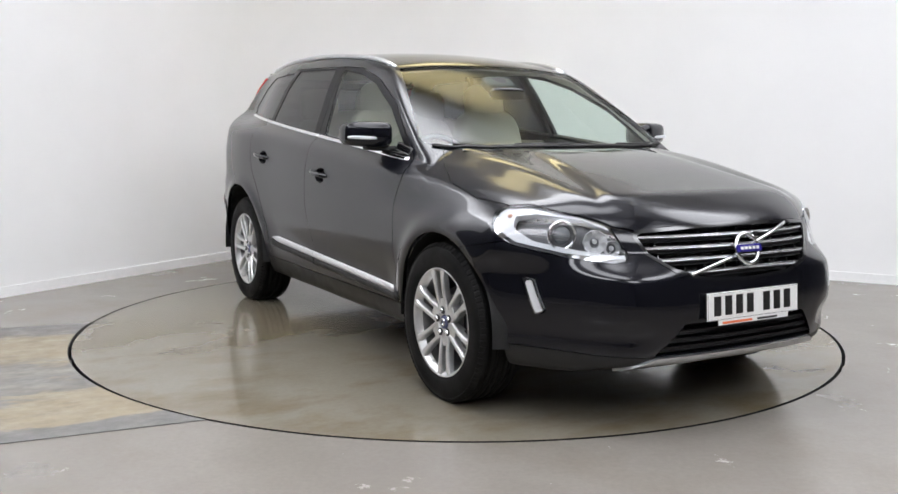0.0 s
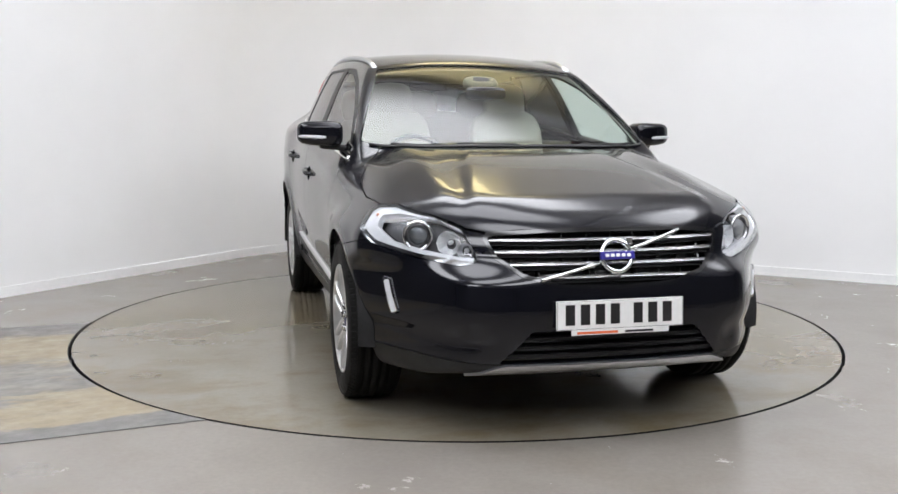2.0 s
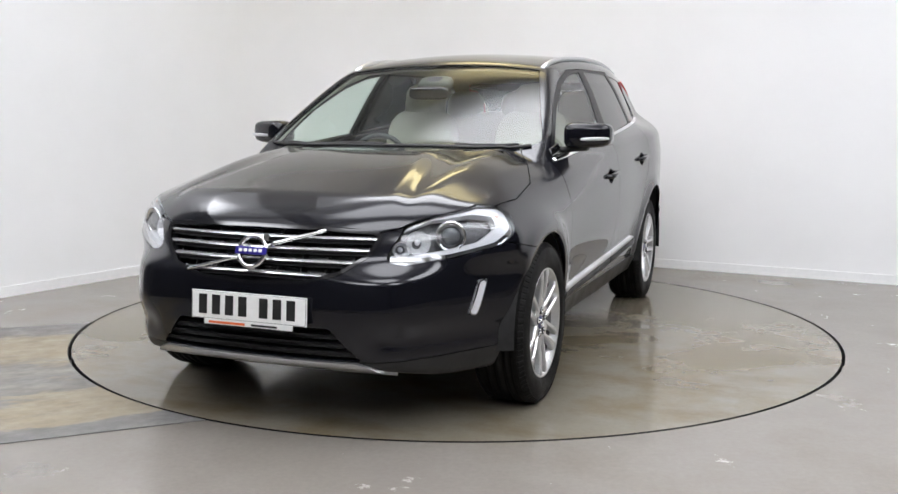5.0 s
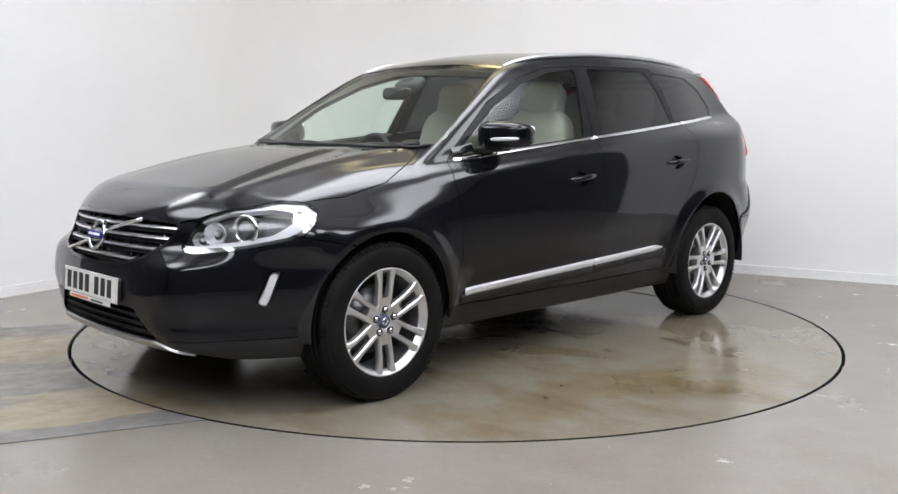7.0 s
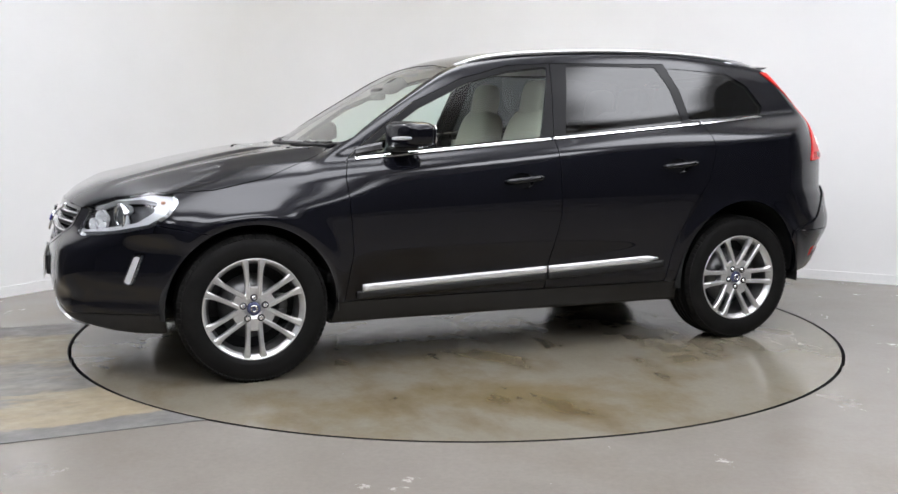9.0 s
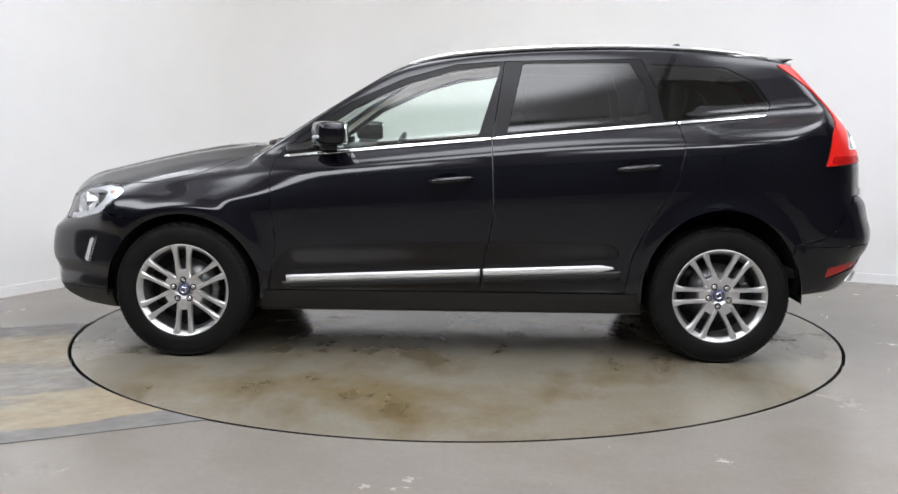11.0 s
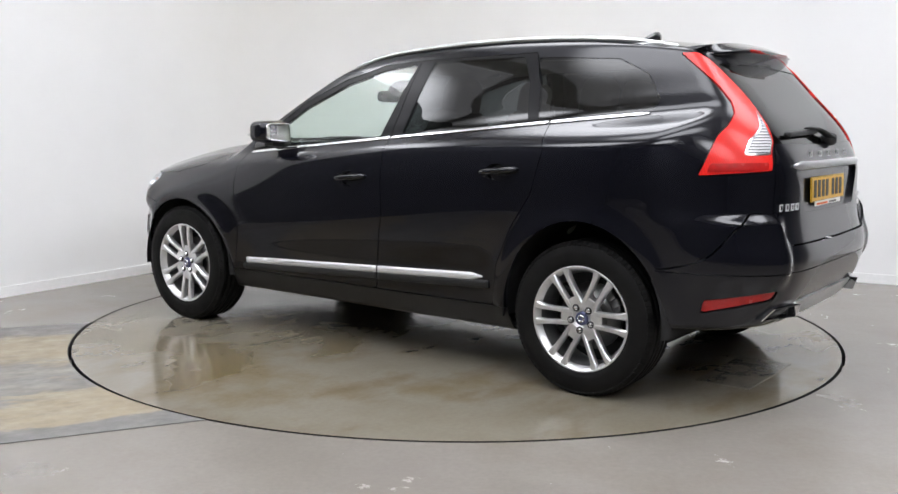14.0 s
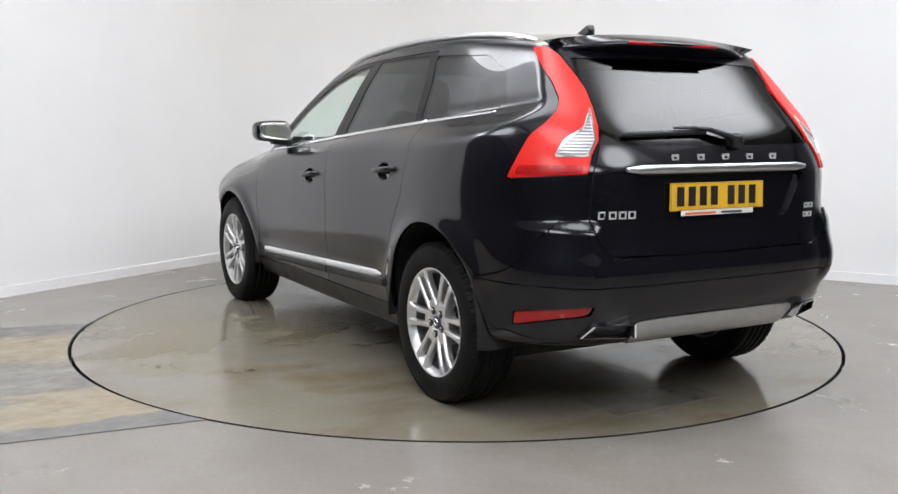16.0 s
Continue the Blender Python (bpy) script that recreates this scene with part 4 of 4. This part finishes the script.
                    F.append((6 * q + k, 6 * q + j, 6 * q + 6 + j, 6 * q + 6 + k))
            F += [(5, 4, 3, 2, 1, 0), tuple(6 * n - 6 + k for k in range(6))]
            part("spoke", moved((V, F), turn), ALLOY, w, flat=True)
        web = [(-0.030, 0.045), (0.030, 0.045), (0.030, 0.118), (0.014, 0.106), (-0.014, 0.106), (-0.030, 0.118)]
        part("spoke_web", moved(prism(web, 0.045, Matrix(((0, 0, 1, 0.045), (1, 0, 0, 0), (0, 1, 0, 0), (0, 0, 0, 1))), 0.004), turn), ALLOY, w, flat=True)
    part("hub", lathe([(0.03, 0.080), (0.078, 0.078), (0.088, 0.070), (0.086, 0.034), (0.074, 0.031)], 40), ALLOY, w)
    part("hub_cap", lathe([(0.07, 0.0315), (0.090, 0.030), (0.093, 0.024), (0.093, 0.0001)], 32), simple("blue_grey_cap", (0.10, 0.11, 0.20), 0.3, 0.5), w, "blue and silver centre cap")
    part("cap_mark", lathe([(0.092, 0.018), (0.0955, 0.017), (0.0955, 0.011), (0.092, 0.010)], 24), CHROME, w)
    for i in range(5):
        a = 2 * math.pi * i / 5
        at = Matrix.Translation((0.0175, 0.054 * math.sin(a), 0.054 * math.cos(a)))
        # dark disc proud of the hub, standing in for shade round the sunken nut
        part("nut_shade_disc", moved(lathe([(0.060, 0.0170), (0.0750, 0.0170), (0.0750, 0.0001)], 16), at), DARK_METAL, w, flat=True)
        part("wheel_nut", moved(lathe([(0.055, 0.0120), (0.078, 0.0112), (0.082, 0.008), (0.082, 0.0001)], 8), at), CHROME, w, flat=True)
    return w


wheel = build_wheel()
wheel.parent = car
WHEELS = [(1, -HUB_Y, 0.825), (1, HUB_Y, 0.792), (-1, -HUB_Y, 0.825), (-1, HUB_Y, 0.792)]
for i, (sd, y, x) in enumerate(WHEELS):
    m = pose(sd * x, y, HUB_Z, (0, 30, 8, 22)[i], 0, 0 if sd > 0 else 180)
    if i == 0:
        wheel.matrix_basis = m
    else:
        copy_thing(wheel, m)

# ---- wheel housings and underside ----
LINER = simple("black_wheel_liner", (0.010, 0.010, 0.010), 0.85)
for sd, y, rz in ((1, -HUB_Y, 0.425), (1, HUB_Y, 0.47), (-1, -HUB_Y, 0.425), (-1, HUB_Y, 0.47)):
    V, F = [], []
    n = 28
    for i in range(n + 1):
        a = math.pi * (1.06 * i / n - 0.03)
        for x, g in ((0.50, 0.0), (0.70, 0.0), (0.87, 0.0), (0.918, 0.020)):
            r = (rz if math.sin(a) > 0 else 0.425) - g
            V.append((sd * x, y + (0.425 - g) * math.cos(a), HUB_Z + r * math.sin(a)))
    for i in range(n):
        for j in range(3):
            F.append((4 * i + j, 4 * i + j + 1, 4 * i + 5 + j, 4 * i + 4 + j))
    F.append(tuple(4 * i for i in range(n + 1)))
    part("wheel_liner", (V, F), LINER, car, "black wheel housing")
part("underbody", box(1.5, 3.4, 0.06, 0.02, m=Matrix.Translation((0, 0, 0.262))), LINER, car, "black underbody")
for y in (-HUB_Y, HUB_Y):
    part("axle", tube([(-0.78, y, 0.33), (0.78, y, 0.33)], 0.035, 10), DARK_METAL, car)
# ---- mirrors, roof rails, aerial, spoiler, wipers ----
def pebble(a, b, c, e=0.55, nu=28, nv=16, m=None):
    """A rounded block: between a box and an egg."""
    def p(w, k):
        return math.copysign(abs(w) ** k, w)
    V, F = [], []
    for j in range(nv + 1):
        v = math.pi * (j / nv - 0.5)
        for i in range(nu):
            u = 2 * math.pi * i / nu
            V.append((a * p(math.cos(v), e) * p(math.cos(u), e), b * p(math.cos(v), e) * p(math.sin(u), e), c * p(math.sin(v), e)))
    for j in range(nv):
        for i in range(nu):
            k = (i + 1) % nu
            F.append((j * nu + i, j * nu + k, (j + 1) * nu + k, (j + 1) * nu + i))
    return moved((V, F), m) if m is not None else (V, F)


MIRROR = simple("mirror_silver", (0.9, 0.9, 0.9), 0.02, 1.0, vary=0.0)
for sd in (1, -1):
    def tapered(data):
        # the housing thins and drops back towards its tip
        V = []
        for x, y, z in data[0]:
            k = (x + 0.115) / 0.23
            V.append((sd * (0.928 + x), -0.635 + 1.18 * y * (1 - 0.30 * k) + 0.05 * k, 1.165 + z * (1 - 0.16 * k) + 0.004 * k))
        return V, data[1]
    mirror = part("door_mirror", tapered(pebble(0.115, 0.085, 0.070, 0.5)), PAINT, car, "black door mirror with a clear turn strip")
    part("mirror_glass", tapered(pebble(0.098, 0.006, 0.056, 0.4, m=Matrix.Translation((0.0, 0.084, 0.0)))), MIRROR, mirror)
    part("mirror_foot", tapered(box(0.17, 0.075, 0.03, 0.012, 2, m=Matrix.Translation((-0.085, 0.0, -0.070)))), BLACK_PLASTIC, mirror)
    part("turn_strip", tapered(pebble(0.070, 0.010, 0.010, 0.6, m=Matrix.Translation((0.042, -0.078, -0.020)))), LIGHT_GUIDE, mirror, "clear turn lamp strip")
    part("mirror_sail", side_strip(sd, -0.86, -0.72, lambda y: belt(y) + 0.035 + (y + 0.86) * 0.1, 0.022, 0.006), GLOSS_BLACK, car)
    ys = np.linspace(-0.25, 1.66, 24)
    k = (ys + 0.25) / 1.91
    xs = 0.572 + 0.030 * np.sin(np.pi * np.clip(k, 0, 1)) - 0.012 * k
    lift = 0.013 * np.clip(np.minimum(k / 0.10, (1 - k) / 0.10), 0.0, 1) ** 0.6
    zs = top_z(xs, ys) + lift - 0.004
    rail = part("roof_rail", tube(np.stack([sd * xs, ys, zs], 1).tolist(), 0.015, 12, flat=0.85), SATIN, car, "satin silver roof rail")
    foot = box(0.028, 0.16, 0.032, 0.010, 2)
    for q in (1, -3):
        part("rail_foot", moved(foot, Matrix.Translation((sd * xs[q], ys[q] + 0.03, zs[q] - 0.018))), SATIN, rail)
part("aerial_fin", moved(prism([(-0.075, 0), (0.06, 0), (0.062, 0.03), (0.05, 0.05), (0.03, 0.05), (-0.03, 0.022)], 0.03, bevel=0.008), Matrix.Translation((-0.015, 1.255, top_z(0, 1.255) - 0.006)) @ Matrix.Rotation(radians(90), 4, "Z") @ Matrix.Rotation(radians(90), 4, "X")), GLOSS_BLACK, car, "black shark-fin aerial")

V, F = [], []
n = 36
for i in range(n + 1):
    x = -0.56 + 1.12 * i / n
    k = abs(x / 0.56)
    yb = 1.890 - 0.09 * k ** 2.2 - 0.06 * k ** 8
    z0, z1 = top_z(x, 1.64), top_z(x, 1.76)
    drop = 0.035 * k ** 2.2
    for y, z in ((1.64, z0 - 0.004), (1.70, (z0 + z1) / 2 + 0.005), (1.80, 1.604 - drop), (yb - 0.02, 1.576 - drop), (yb, 1.566 - drop), (yb - 0.006, 1.552 - drop), (yb - 0.05, 1.530 - drop), (yb - 0.10, 1.460 + 0.03 * k * k), (1.77 - 0.02 * k, 1.475)):
        V.append((x, y, z))
for i in range(n):
    for j in range(8):
        F.append((9 * i + j, 9 * i + 9 + j, 9 * i + 10 + j, 9 * i + 1 + j))
F += [tuple(range(9)), tuple(9 * n + j for j in range(9))[::-1]]
part("roof_spoiler", (V, F), PAINT, car, "black roof spoiler over the rear screen")
part("brake_lamp", box(0.50, 0.012, 0.015, 0.004, 1, m=Matrix.Translation((0.0, 1.880, 1.560))), DEEP_RED, car, "narrow red high brake lamp")

arm = np.array([(-0.10, 1.165), (-0.04, 1.185), (0.03, 1.205), (0.12, 1.212), (0.22, 1.211)])
part("rear_wiper", tube([(x, rear_y(x, z) + 0.030, z) for x, z in arm], [0.022, 0.020, 0.017, 0.012, 0.008], 10, flat=0.6), BLACK_PLASTIC, car, "black rear wiper arm")
blade = [(x, rear_y(x, z) + 0.014, z) for x, z in [(0.05 + 0.042 * i, 1.196 - 0.012 * i / 10) for i in range(11)]]
part("rear_wiper_blade", tube(blade, 0.011, 8), BLACK_PLASTIC, car)
part("wiper_pivot", pebble(0.035, 0.03, 0.03, 0.7, m=Matrix.Translation((-0.10, rear_y(-0.10, 1.16) + 0.016, 1.160))), BLACK_PLASTIC, car)
for x0, x1, s in ((-0.62, 0.02, 0.0), (0.05, 0.66, 0.0)):
    xs = np.linspace(x0, x1, 12)
    yy = -1.045 + 0.13 * xs ** 2 / 0.5
    pts = np.stack([xs, yy - 0.01, top_z(xs, yy) + 0.014], 1)
    part("front_wiper", tube((pts - (0, 0, 0.010)).tolist(), 0.0065, 8), BLACK_PLASTIC, car, "black wiper blade")
    arm_x = np.linspace(x1 - 0.1 if x1 > 0.5 else x1 - 0.02, (x0 + x1) / 2, 6)
    ya = np.linspace(-1.07 + 0.26 * arm_x[0] ** 2, -1.045 + 0.26 * arm_x[-1] ** 2, 6)
    part("wiper_arm", tube(np.stack([arm_x, ya, top_z(arm_x, ya) + 0.010], 1).tolist(), 0.0075, 8), BLACK_PLASTIC, car)
xs = np.linspace(-0.72, 0.72, 30)
ys = -1.066 + 0.26 * xs ** 2
cowl = np.stack([xs, ys, top_z(xs, ys) + 0.002], 1)
part("cowl", tube(cowl.tolist(), 0.016, 8, flat=0.5), BLACK_PLASTIC, car, "black cowl strip under the windscreen")
for sd in (1, -1):
    jet = [(sd * 0.44, -1.125, top_z(0.44, -1.125) + 0.002), (sd * 0.62, -1.055, top_z(0.62, -1.055) + 0.004)]
    part("bonnet_vent", tube(jet, [0.004, 0.009], 8, flat=0.5), GLOSS_BLACK, car)

# ---- number plates: characters as plain bars ----
PLATE_WHITE = simple("white_plate", (0.78, 0.78, 0.76), 0.35, vary=0.04)
PLATE_YELLOW = simple("yellow_plate", (0.72, 0.42, 0.03), 0.35, vary=0.06)
PLATE_BLACK = simple("plate_black", (0.012, 0.012, 0.012), 0.4)
ORANGE = simple("orange_print", (0.75, 0.16, 0.05), 0.5)


def number_plate(parent, face, m, at_rear):
    """Plate in its own plane: x across, y up, z out of it."""
    pl = part("number_plate", box(0.52, 0.111, 0.006, 0.0025, 1, m=m), face, parent, "number plate with seven dark characters", flat=True)
    part("plate_border", joined(*[moved(box(w, h, 0.0012), m @ Matrix.Translation((x, y, 0.0034))) for x, y, w, h in ((0, 0.0525, 0.512, 0.0012), (0, -0.0525, 0.512, 0.0012), (0.256, 0, 0.0012, 0.106), (-0.256, 0, 0.0012, 0.106))]), PLATE_BLACK, pl, flat=True)
    x = -0.205
    for i in range(7):
        part("character", box(0.037, 0.077, 0.002, m=m @ Matrix.Translation((x, 0.002, 0.004))), PLATE_BLACK, pl, flat=True)
        x += 0.0605 if i != 3 else 0.094
    part("dealer_strip", box(0.40, 0.024, 0.004, 0.001, 1, m=m @ Matrix.Translation((0, -0.064, 0.0005))), PLATE_WHITE, pl, "white strip with small orange and dark bars", flat=True)
    part("strip_mark", box(0.165, 0.009, 0.0012, m=m @ Matrix.Translation((-0.095, -0.067, 0.0032))), ORANGE, pl, flat=True)
    part("strip_mark", box(0.115, 0.008, 0.0012, m=m @ Matrix.Translation((0.075, -0.067, 0.0032))), PLATE_BLACK, pl, flat=True)


number_plate(car, PLATE_WHITE, Matrix.Translation((0.004, front_y(0, 0.51) - 0.012, 0.513)) @ Matrix.Rotation(radians(90 - 4), 4, "X"), False)
part("plate_plinth", box(0.50, 0.06, 0.10, 0.01, 2, m=Matrix.Translation((0.004, front_y(0, 0.51) + 0.026, 0.513))), BLACK_PLASTIC, car)
ry = rear_y(0.0, 0.94)
number_plate(car, PLATE_YELLOW, Matrix.Translation((0.024, ry - 0.006, 0.940)) @ Matrix.Rotation(radians(180), 4, "Z") @ Matrix.Rotation(radians(90 - 2), 4, "X"), True)

LETTER = simple('bright_letter_metal', (0.72, 0.72, 0.72), 0.35, 0.4)
# ---- tailgate trim, maker's letters and model letters as plain bars ----
k = np.linspace(-0.495, 0.495, 30)
gz = 1.052 + 0 * k
part("tailgate_trim", tube(np.stack([k, rear_y(k, gz) + 0.006, gz], 1).tolist(), [0.006 + 0.008 * min(1, 8 * (1 - abs(q) / 0.496)) for q in k], 10, flat=1.35), SATIN, car, "satin silver tailgate trim bar")


def letter_mark(name, x, z, w, h, stroke):
    """A small upright frame on the tailgate."""
    bars = [(0, (h - stroke) / 2, w, stroke), (0, (stroke - h) / 2, w, stroke), ((w - stroke) / 2, 0, stroke, h), ((stroke - w) / 2, 0, stroke, h)]
    part(name, joined(*[box(bw, 0.005, bh, m=Matrix.Translation((x + dx, rear_y(x, z) + 0.002, z + dz))) for dx, dz, bw, bh in bars]), LETTER, car, flat=True)


for x in (0.243, 0.106, -0.031, -0.168, -0.305):
    letter_mark("trim_letter", x, 1.095, 0.036, 0.027, 0.009)
for i in range(4):
    letter_mark("model_letter", 0.600 - 0.042 * i, 0.880, 0.034, 0.030, 0.006)
for x, z in ((-0.507, 0.882), (-0.543, 0.882), (-0.498, 0.843), (-0.532, 0.843)):
    letter_mark("model_letter", x, z, 0.026, 0.022, 0.006)
for sd in (1, -1):
    tip = [(0.448, 0.398), (0.66, 0.402), (0.625, 0.452), (0.465, 0.458)]
    V, F = [], []
    for inset, dy in ((0.0, -0.10), (0.0, 0.006), (0.008, 0.006), (0.010, -0.09)):
        cx, cz = 0.55, 0.428
        for x, z in tip:
            dx, dz = cx - x, cz - z
            d = math.hypot(dx, dz)
            xx, zz = x + dx / d * inset, z + dz / d * inset
            V.append((sd * xx, 2.249 - 0.28 * (xx / 0.84) ** 4 - 0.35 * (0.46 - zz) + dy, zz))
    for r in range(3):
        for j in range(4):
            q = (j + 1) % 4
            F.append((4 * r + j, 4 * r + q, 4 * r + 4 + q, 4 * r + 4 + j))
    tipob = part("exhaust_tip", (V, F), CHROME, car, "polished exhaust trim", flat=True)
    part("exhaust_throat", ([V[i] for i in range(12, 16)], [(0, 1, 2, 3)]), LINER, tipob, flat=True)

# ---- cabin ----
CREAM = simple("cream_leather", (0.44, 0.42, 0.355), 0.5, vary=0.06, scale=14, bumps=0.15)
DASH = simple("charcoal_dashboard", (0.035, 0.036, 0.038), 0.6, bumps=0.15)


def seat(x, y, width):
    s = part("seat", box(width, 0.50, 0.16, 0.06, 4, m=Matrix.Translation((x, y - 0.22, 0.72))), CREAM, car, "cream leather seat")
    part("backrest", pebble(width * 0.48, 0.085, 0.34, 0.5, m=Matrix.Translation((x, y + 0.08, 0.97)) @ Matrix.Rotation(radians(-14), 4, "X")), CREAM, s)
    return s


def headrest(s, x, y, z):
    part("headrest", pebble(0.135, 0.06, 0.12, 0.6, m=Matrix.Translation((x, y, z)) @ Matrix.Rotation(radians(-10), 4, "X")), CREAM, s)
    for d in (-0.05, 0.05):
        part("headrest_post", tube([(x + d, y, z - 0.16), (x + d, y, z - 0.06)], 0.007, 8), CHROME, s)


for x in (-0.37, 0.37):
    headrest(seat(x, 0.17, 0.50), x, 0.335, 1.35)
bench = seat(0.0, 1.05, 1.28)
for x in (-0.42, 0.0, 0.42):
    headrest(bench, x, 1.20, 1.33)
part("cabin_floor", box(1.5, 2.9, 0.05, 0.01, m=Matrix.Translation((0, 0.45, 0.45))), DASH, car)
part("dashboard", joined(box(1.42, 0.34, 0.30, 0.07, 3, m=Matrix.Translation((0, -0.72, 0.90))), box(0.46, 0.18, 0.10, 0.04, 3, m=Matrix.Translation((-0.37, -0.62, 1.045)))), DASH, car, "charcoal dashboard")
part("centre_console", box(0.24, 0.75, 0.34, 0.05, 3, m=Matrix.Translation((0, -0.30, 0.66))), DASH, car)
wheel_at = Matrix.Translation((-0.37, -0.42, 0.985)) @ Matrix.Rotation(radians(65), 4, "X")
steering = part("steering_wheel", moved(lathe([(0.013 * math.sin(a), 0.182 + 0.015 * math.cos(a)) for a in np.linspace(0, 2 * math.pi, 12, endpoint=False)], 44, "z", True), wheel_at), DASH, car, "dark steering wheel")
part("wheel_boss", pebble(0.075, 0.06, 0.03, 0.7, m=wheel_at), DASH, steering)
for a in (0, 180, 270):
    part("wheel_spoke", moved(box(0.13, 0.03, 0.014, 0.005, 1), wheel_at @ Matrix.Rotation(radians(a), 4, "Z") @ Matrix.Translation((0.12, 0, 0))), SATIN, steering)
part("rear_view_mirror", pebble(0.115, 0.02, 0.036, 0.5, m=Matrix.Translation((0.0, -0.50, 1.385))), GLOSS_BLACK, car, "black rear-view mirror")
part("sensor_housing", pebble(0.10, 0.06, 0.035, 0.6, m=Matrix.Translation((0.0, -0.40, 1.435)) @ Matrix.Rotation(radians(31), 4, "X")), DASH, car)
for sd in (1, -1):
    part("door_lining", joined(box(0.05, 1.05, 0.50, 0.02, 2, m=Matrix.Translation((sd * 0.80, -0.33, 0.80))), box(0.05, 0.66, 0.46, 0.02, 2, m=Matrix.Translation((sd * 0.80, 0.60, 0.88)))), CREAM, car, "cream door lining")

# ---- worn band of old floor beside the turntable ----
def band_material():
    m, t, p = material("stained_concrete_band", (0.3, 0.26, 0.18), 0.45)
    c = t.nodes.new("ShaderNodeTexCoord")
    s = t.nodes.new("ShaderNodeSeparateXYZ")
    t.links.new(c.outputs["Object"], s.inputs[0])
    n = noise_of(t, 1.9, 10.0, 0.72, (0.55, 1.5, 1))
    a = t.nodes.new("ShaderNodeMath")
    a.operation = "MULTIPLY_ADD"
    t.links.new(n, a.inputs[0])
    a.inputs[1].default_value = 1.7
    t.links.new(s.outputs["Y"], a.inputs[2])
    b = t.nodes.new("ShaderNodeMapRange")
    b.inputs["From Min"].default_value, b.inputs["From Max"].default_value = -0.535, 1.68
    t.links.new(a.outputs[0], b.inputs["Value"])
    slate, ochre, pale = (0.145, 0.14, 0.135), (0.25, 0.21, 0.145), (0.22, 0.205, 0.18)
    col = ramp(t, b.outputs[0], [(0.0, slate), (0.07, slate), (0.10, ochre), (0.30, ochre), (0.345, slate), (0.45, pale), (0.56, slate), (0.63, ochre), (0.88, ochre), (0.93, slate)])
    fine = ramp(t, noise_of(t, 11.0, 9.0, 0.75, (0.6, 1.5, 1)), [(0.32, (0.72, 0.72, 0.74)), (0.5, (1, 1, 1)), (0.70, (1.22, 1.2, 1.15))])
    t.links.new(mixed(t, 1.0, col, fine, "MULTIPLY"), p.inputs["Base Color"])
    t.links.new(grey(t, noise_of(t, 7.0, 8.0, 0.7), 0.28, 0.6), p.inputs["Roughness"])
    bump(t, p, noise_of(t, 14.0, 9.0, 0.75), 0.25, 0.006)
    return m


turn = math.atan2(0.41, 0.912)
gx, gy = np.meshgrid(np.linspace(-9.0, -0.35, 90), np.linspace(-1.385, 0.83, 26), indexing="ij")
q = np.arange(gx.size).reshape(gx.shape)
quad = np.stack([q[:-1, :-1], q[1:, :-1], q[1:, 1:], q[:-1, 1:]], -1).reshape(-1, 4)
sheet = (np.stack([gx.ravel(), gy.ravel(), 0 * gx.ravel() + 0.004], 1), np.tile((0.0, 0.0, 1.0), (gx.size, 1)), np.concatenate([quad[:, :3], quad[:, [0, 2, 3]]]))
sheet = cut(sheet, lambda V, N: RIM + 0.004 - np.hypot(V[:, 0], V[:, 1]))[0]
band = part("floor_patch", lipped(sheet, 0.0038), band_material(), None, flat=True, at=Matrix.Rotation(turn, 4, "Z"))
tagged(band, "worn band of ochre and slate-grey concrete in the floor", "floor", kind="structure")
hatch = part("access_plate", box(0.60, 0.27, 0.008, 0.002, 1, m=Matrix.Translation((0.05, 1.835, 0.0))), simple("dull_steel_plate", (0.145, 0.132, 0.108), 0.24, 0.1, vary=0.3, scale=6), turntable, "dull metal access plate", flat=True)


# ---- what moves: the turntable turns, and the car rides on it ----
def turned(t):
    """Degrees by which the nose has turned past the camera."""
    if t < 2.0:
        return float(np.interp(t, (0, 0.25, 0.5, 1.0, 1.5, 2.0), (-30.68, -30.2, -29.15, -25.85, -20.95, -14.93)))
    return -0.02106 * t * t + 12.1367 * t - 39.124


def motions():
    stops = [0.0, 0.25] + [0.5 * i for i in range(1, 33)]
    spin = [(t, pose(0, 0, 0, 0, 0, -turned(t))) for t in stops]
    walk(turntable, spin)
    walk(car, [(t, m @ pose(0.026, -0.005, 0.0)) for t, m in spin])


motions()
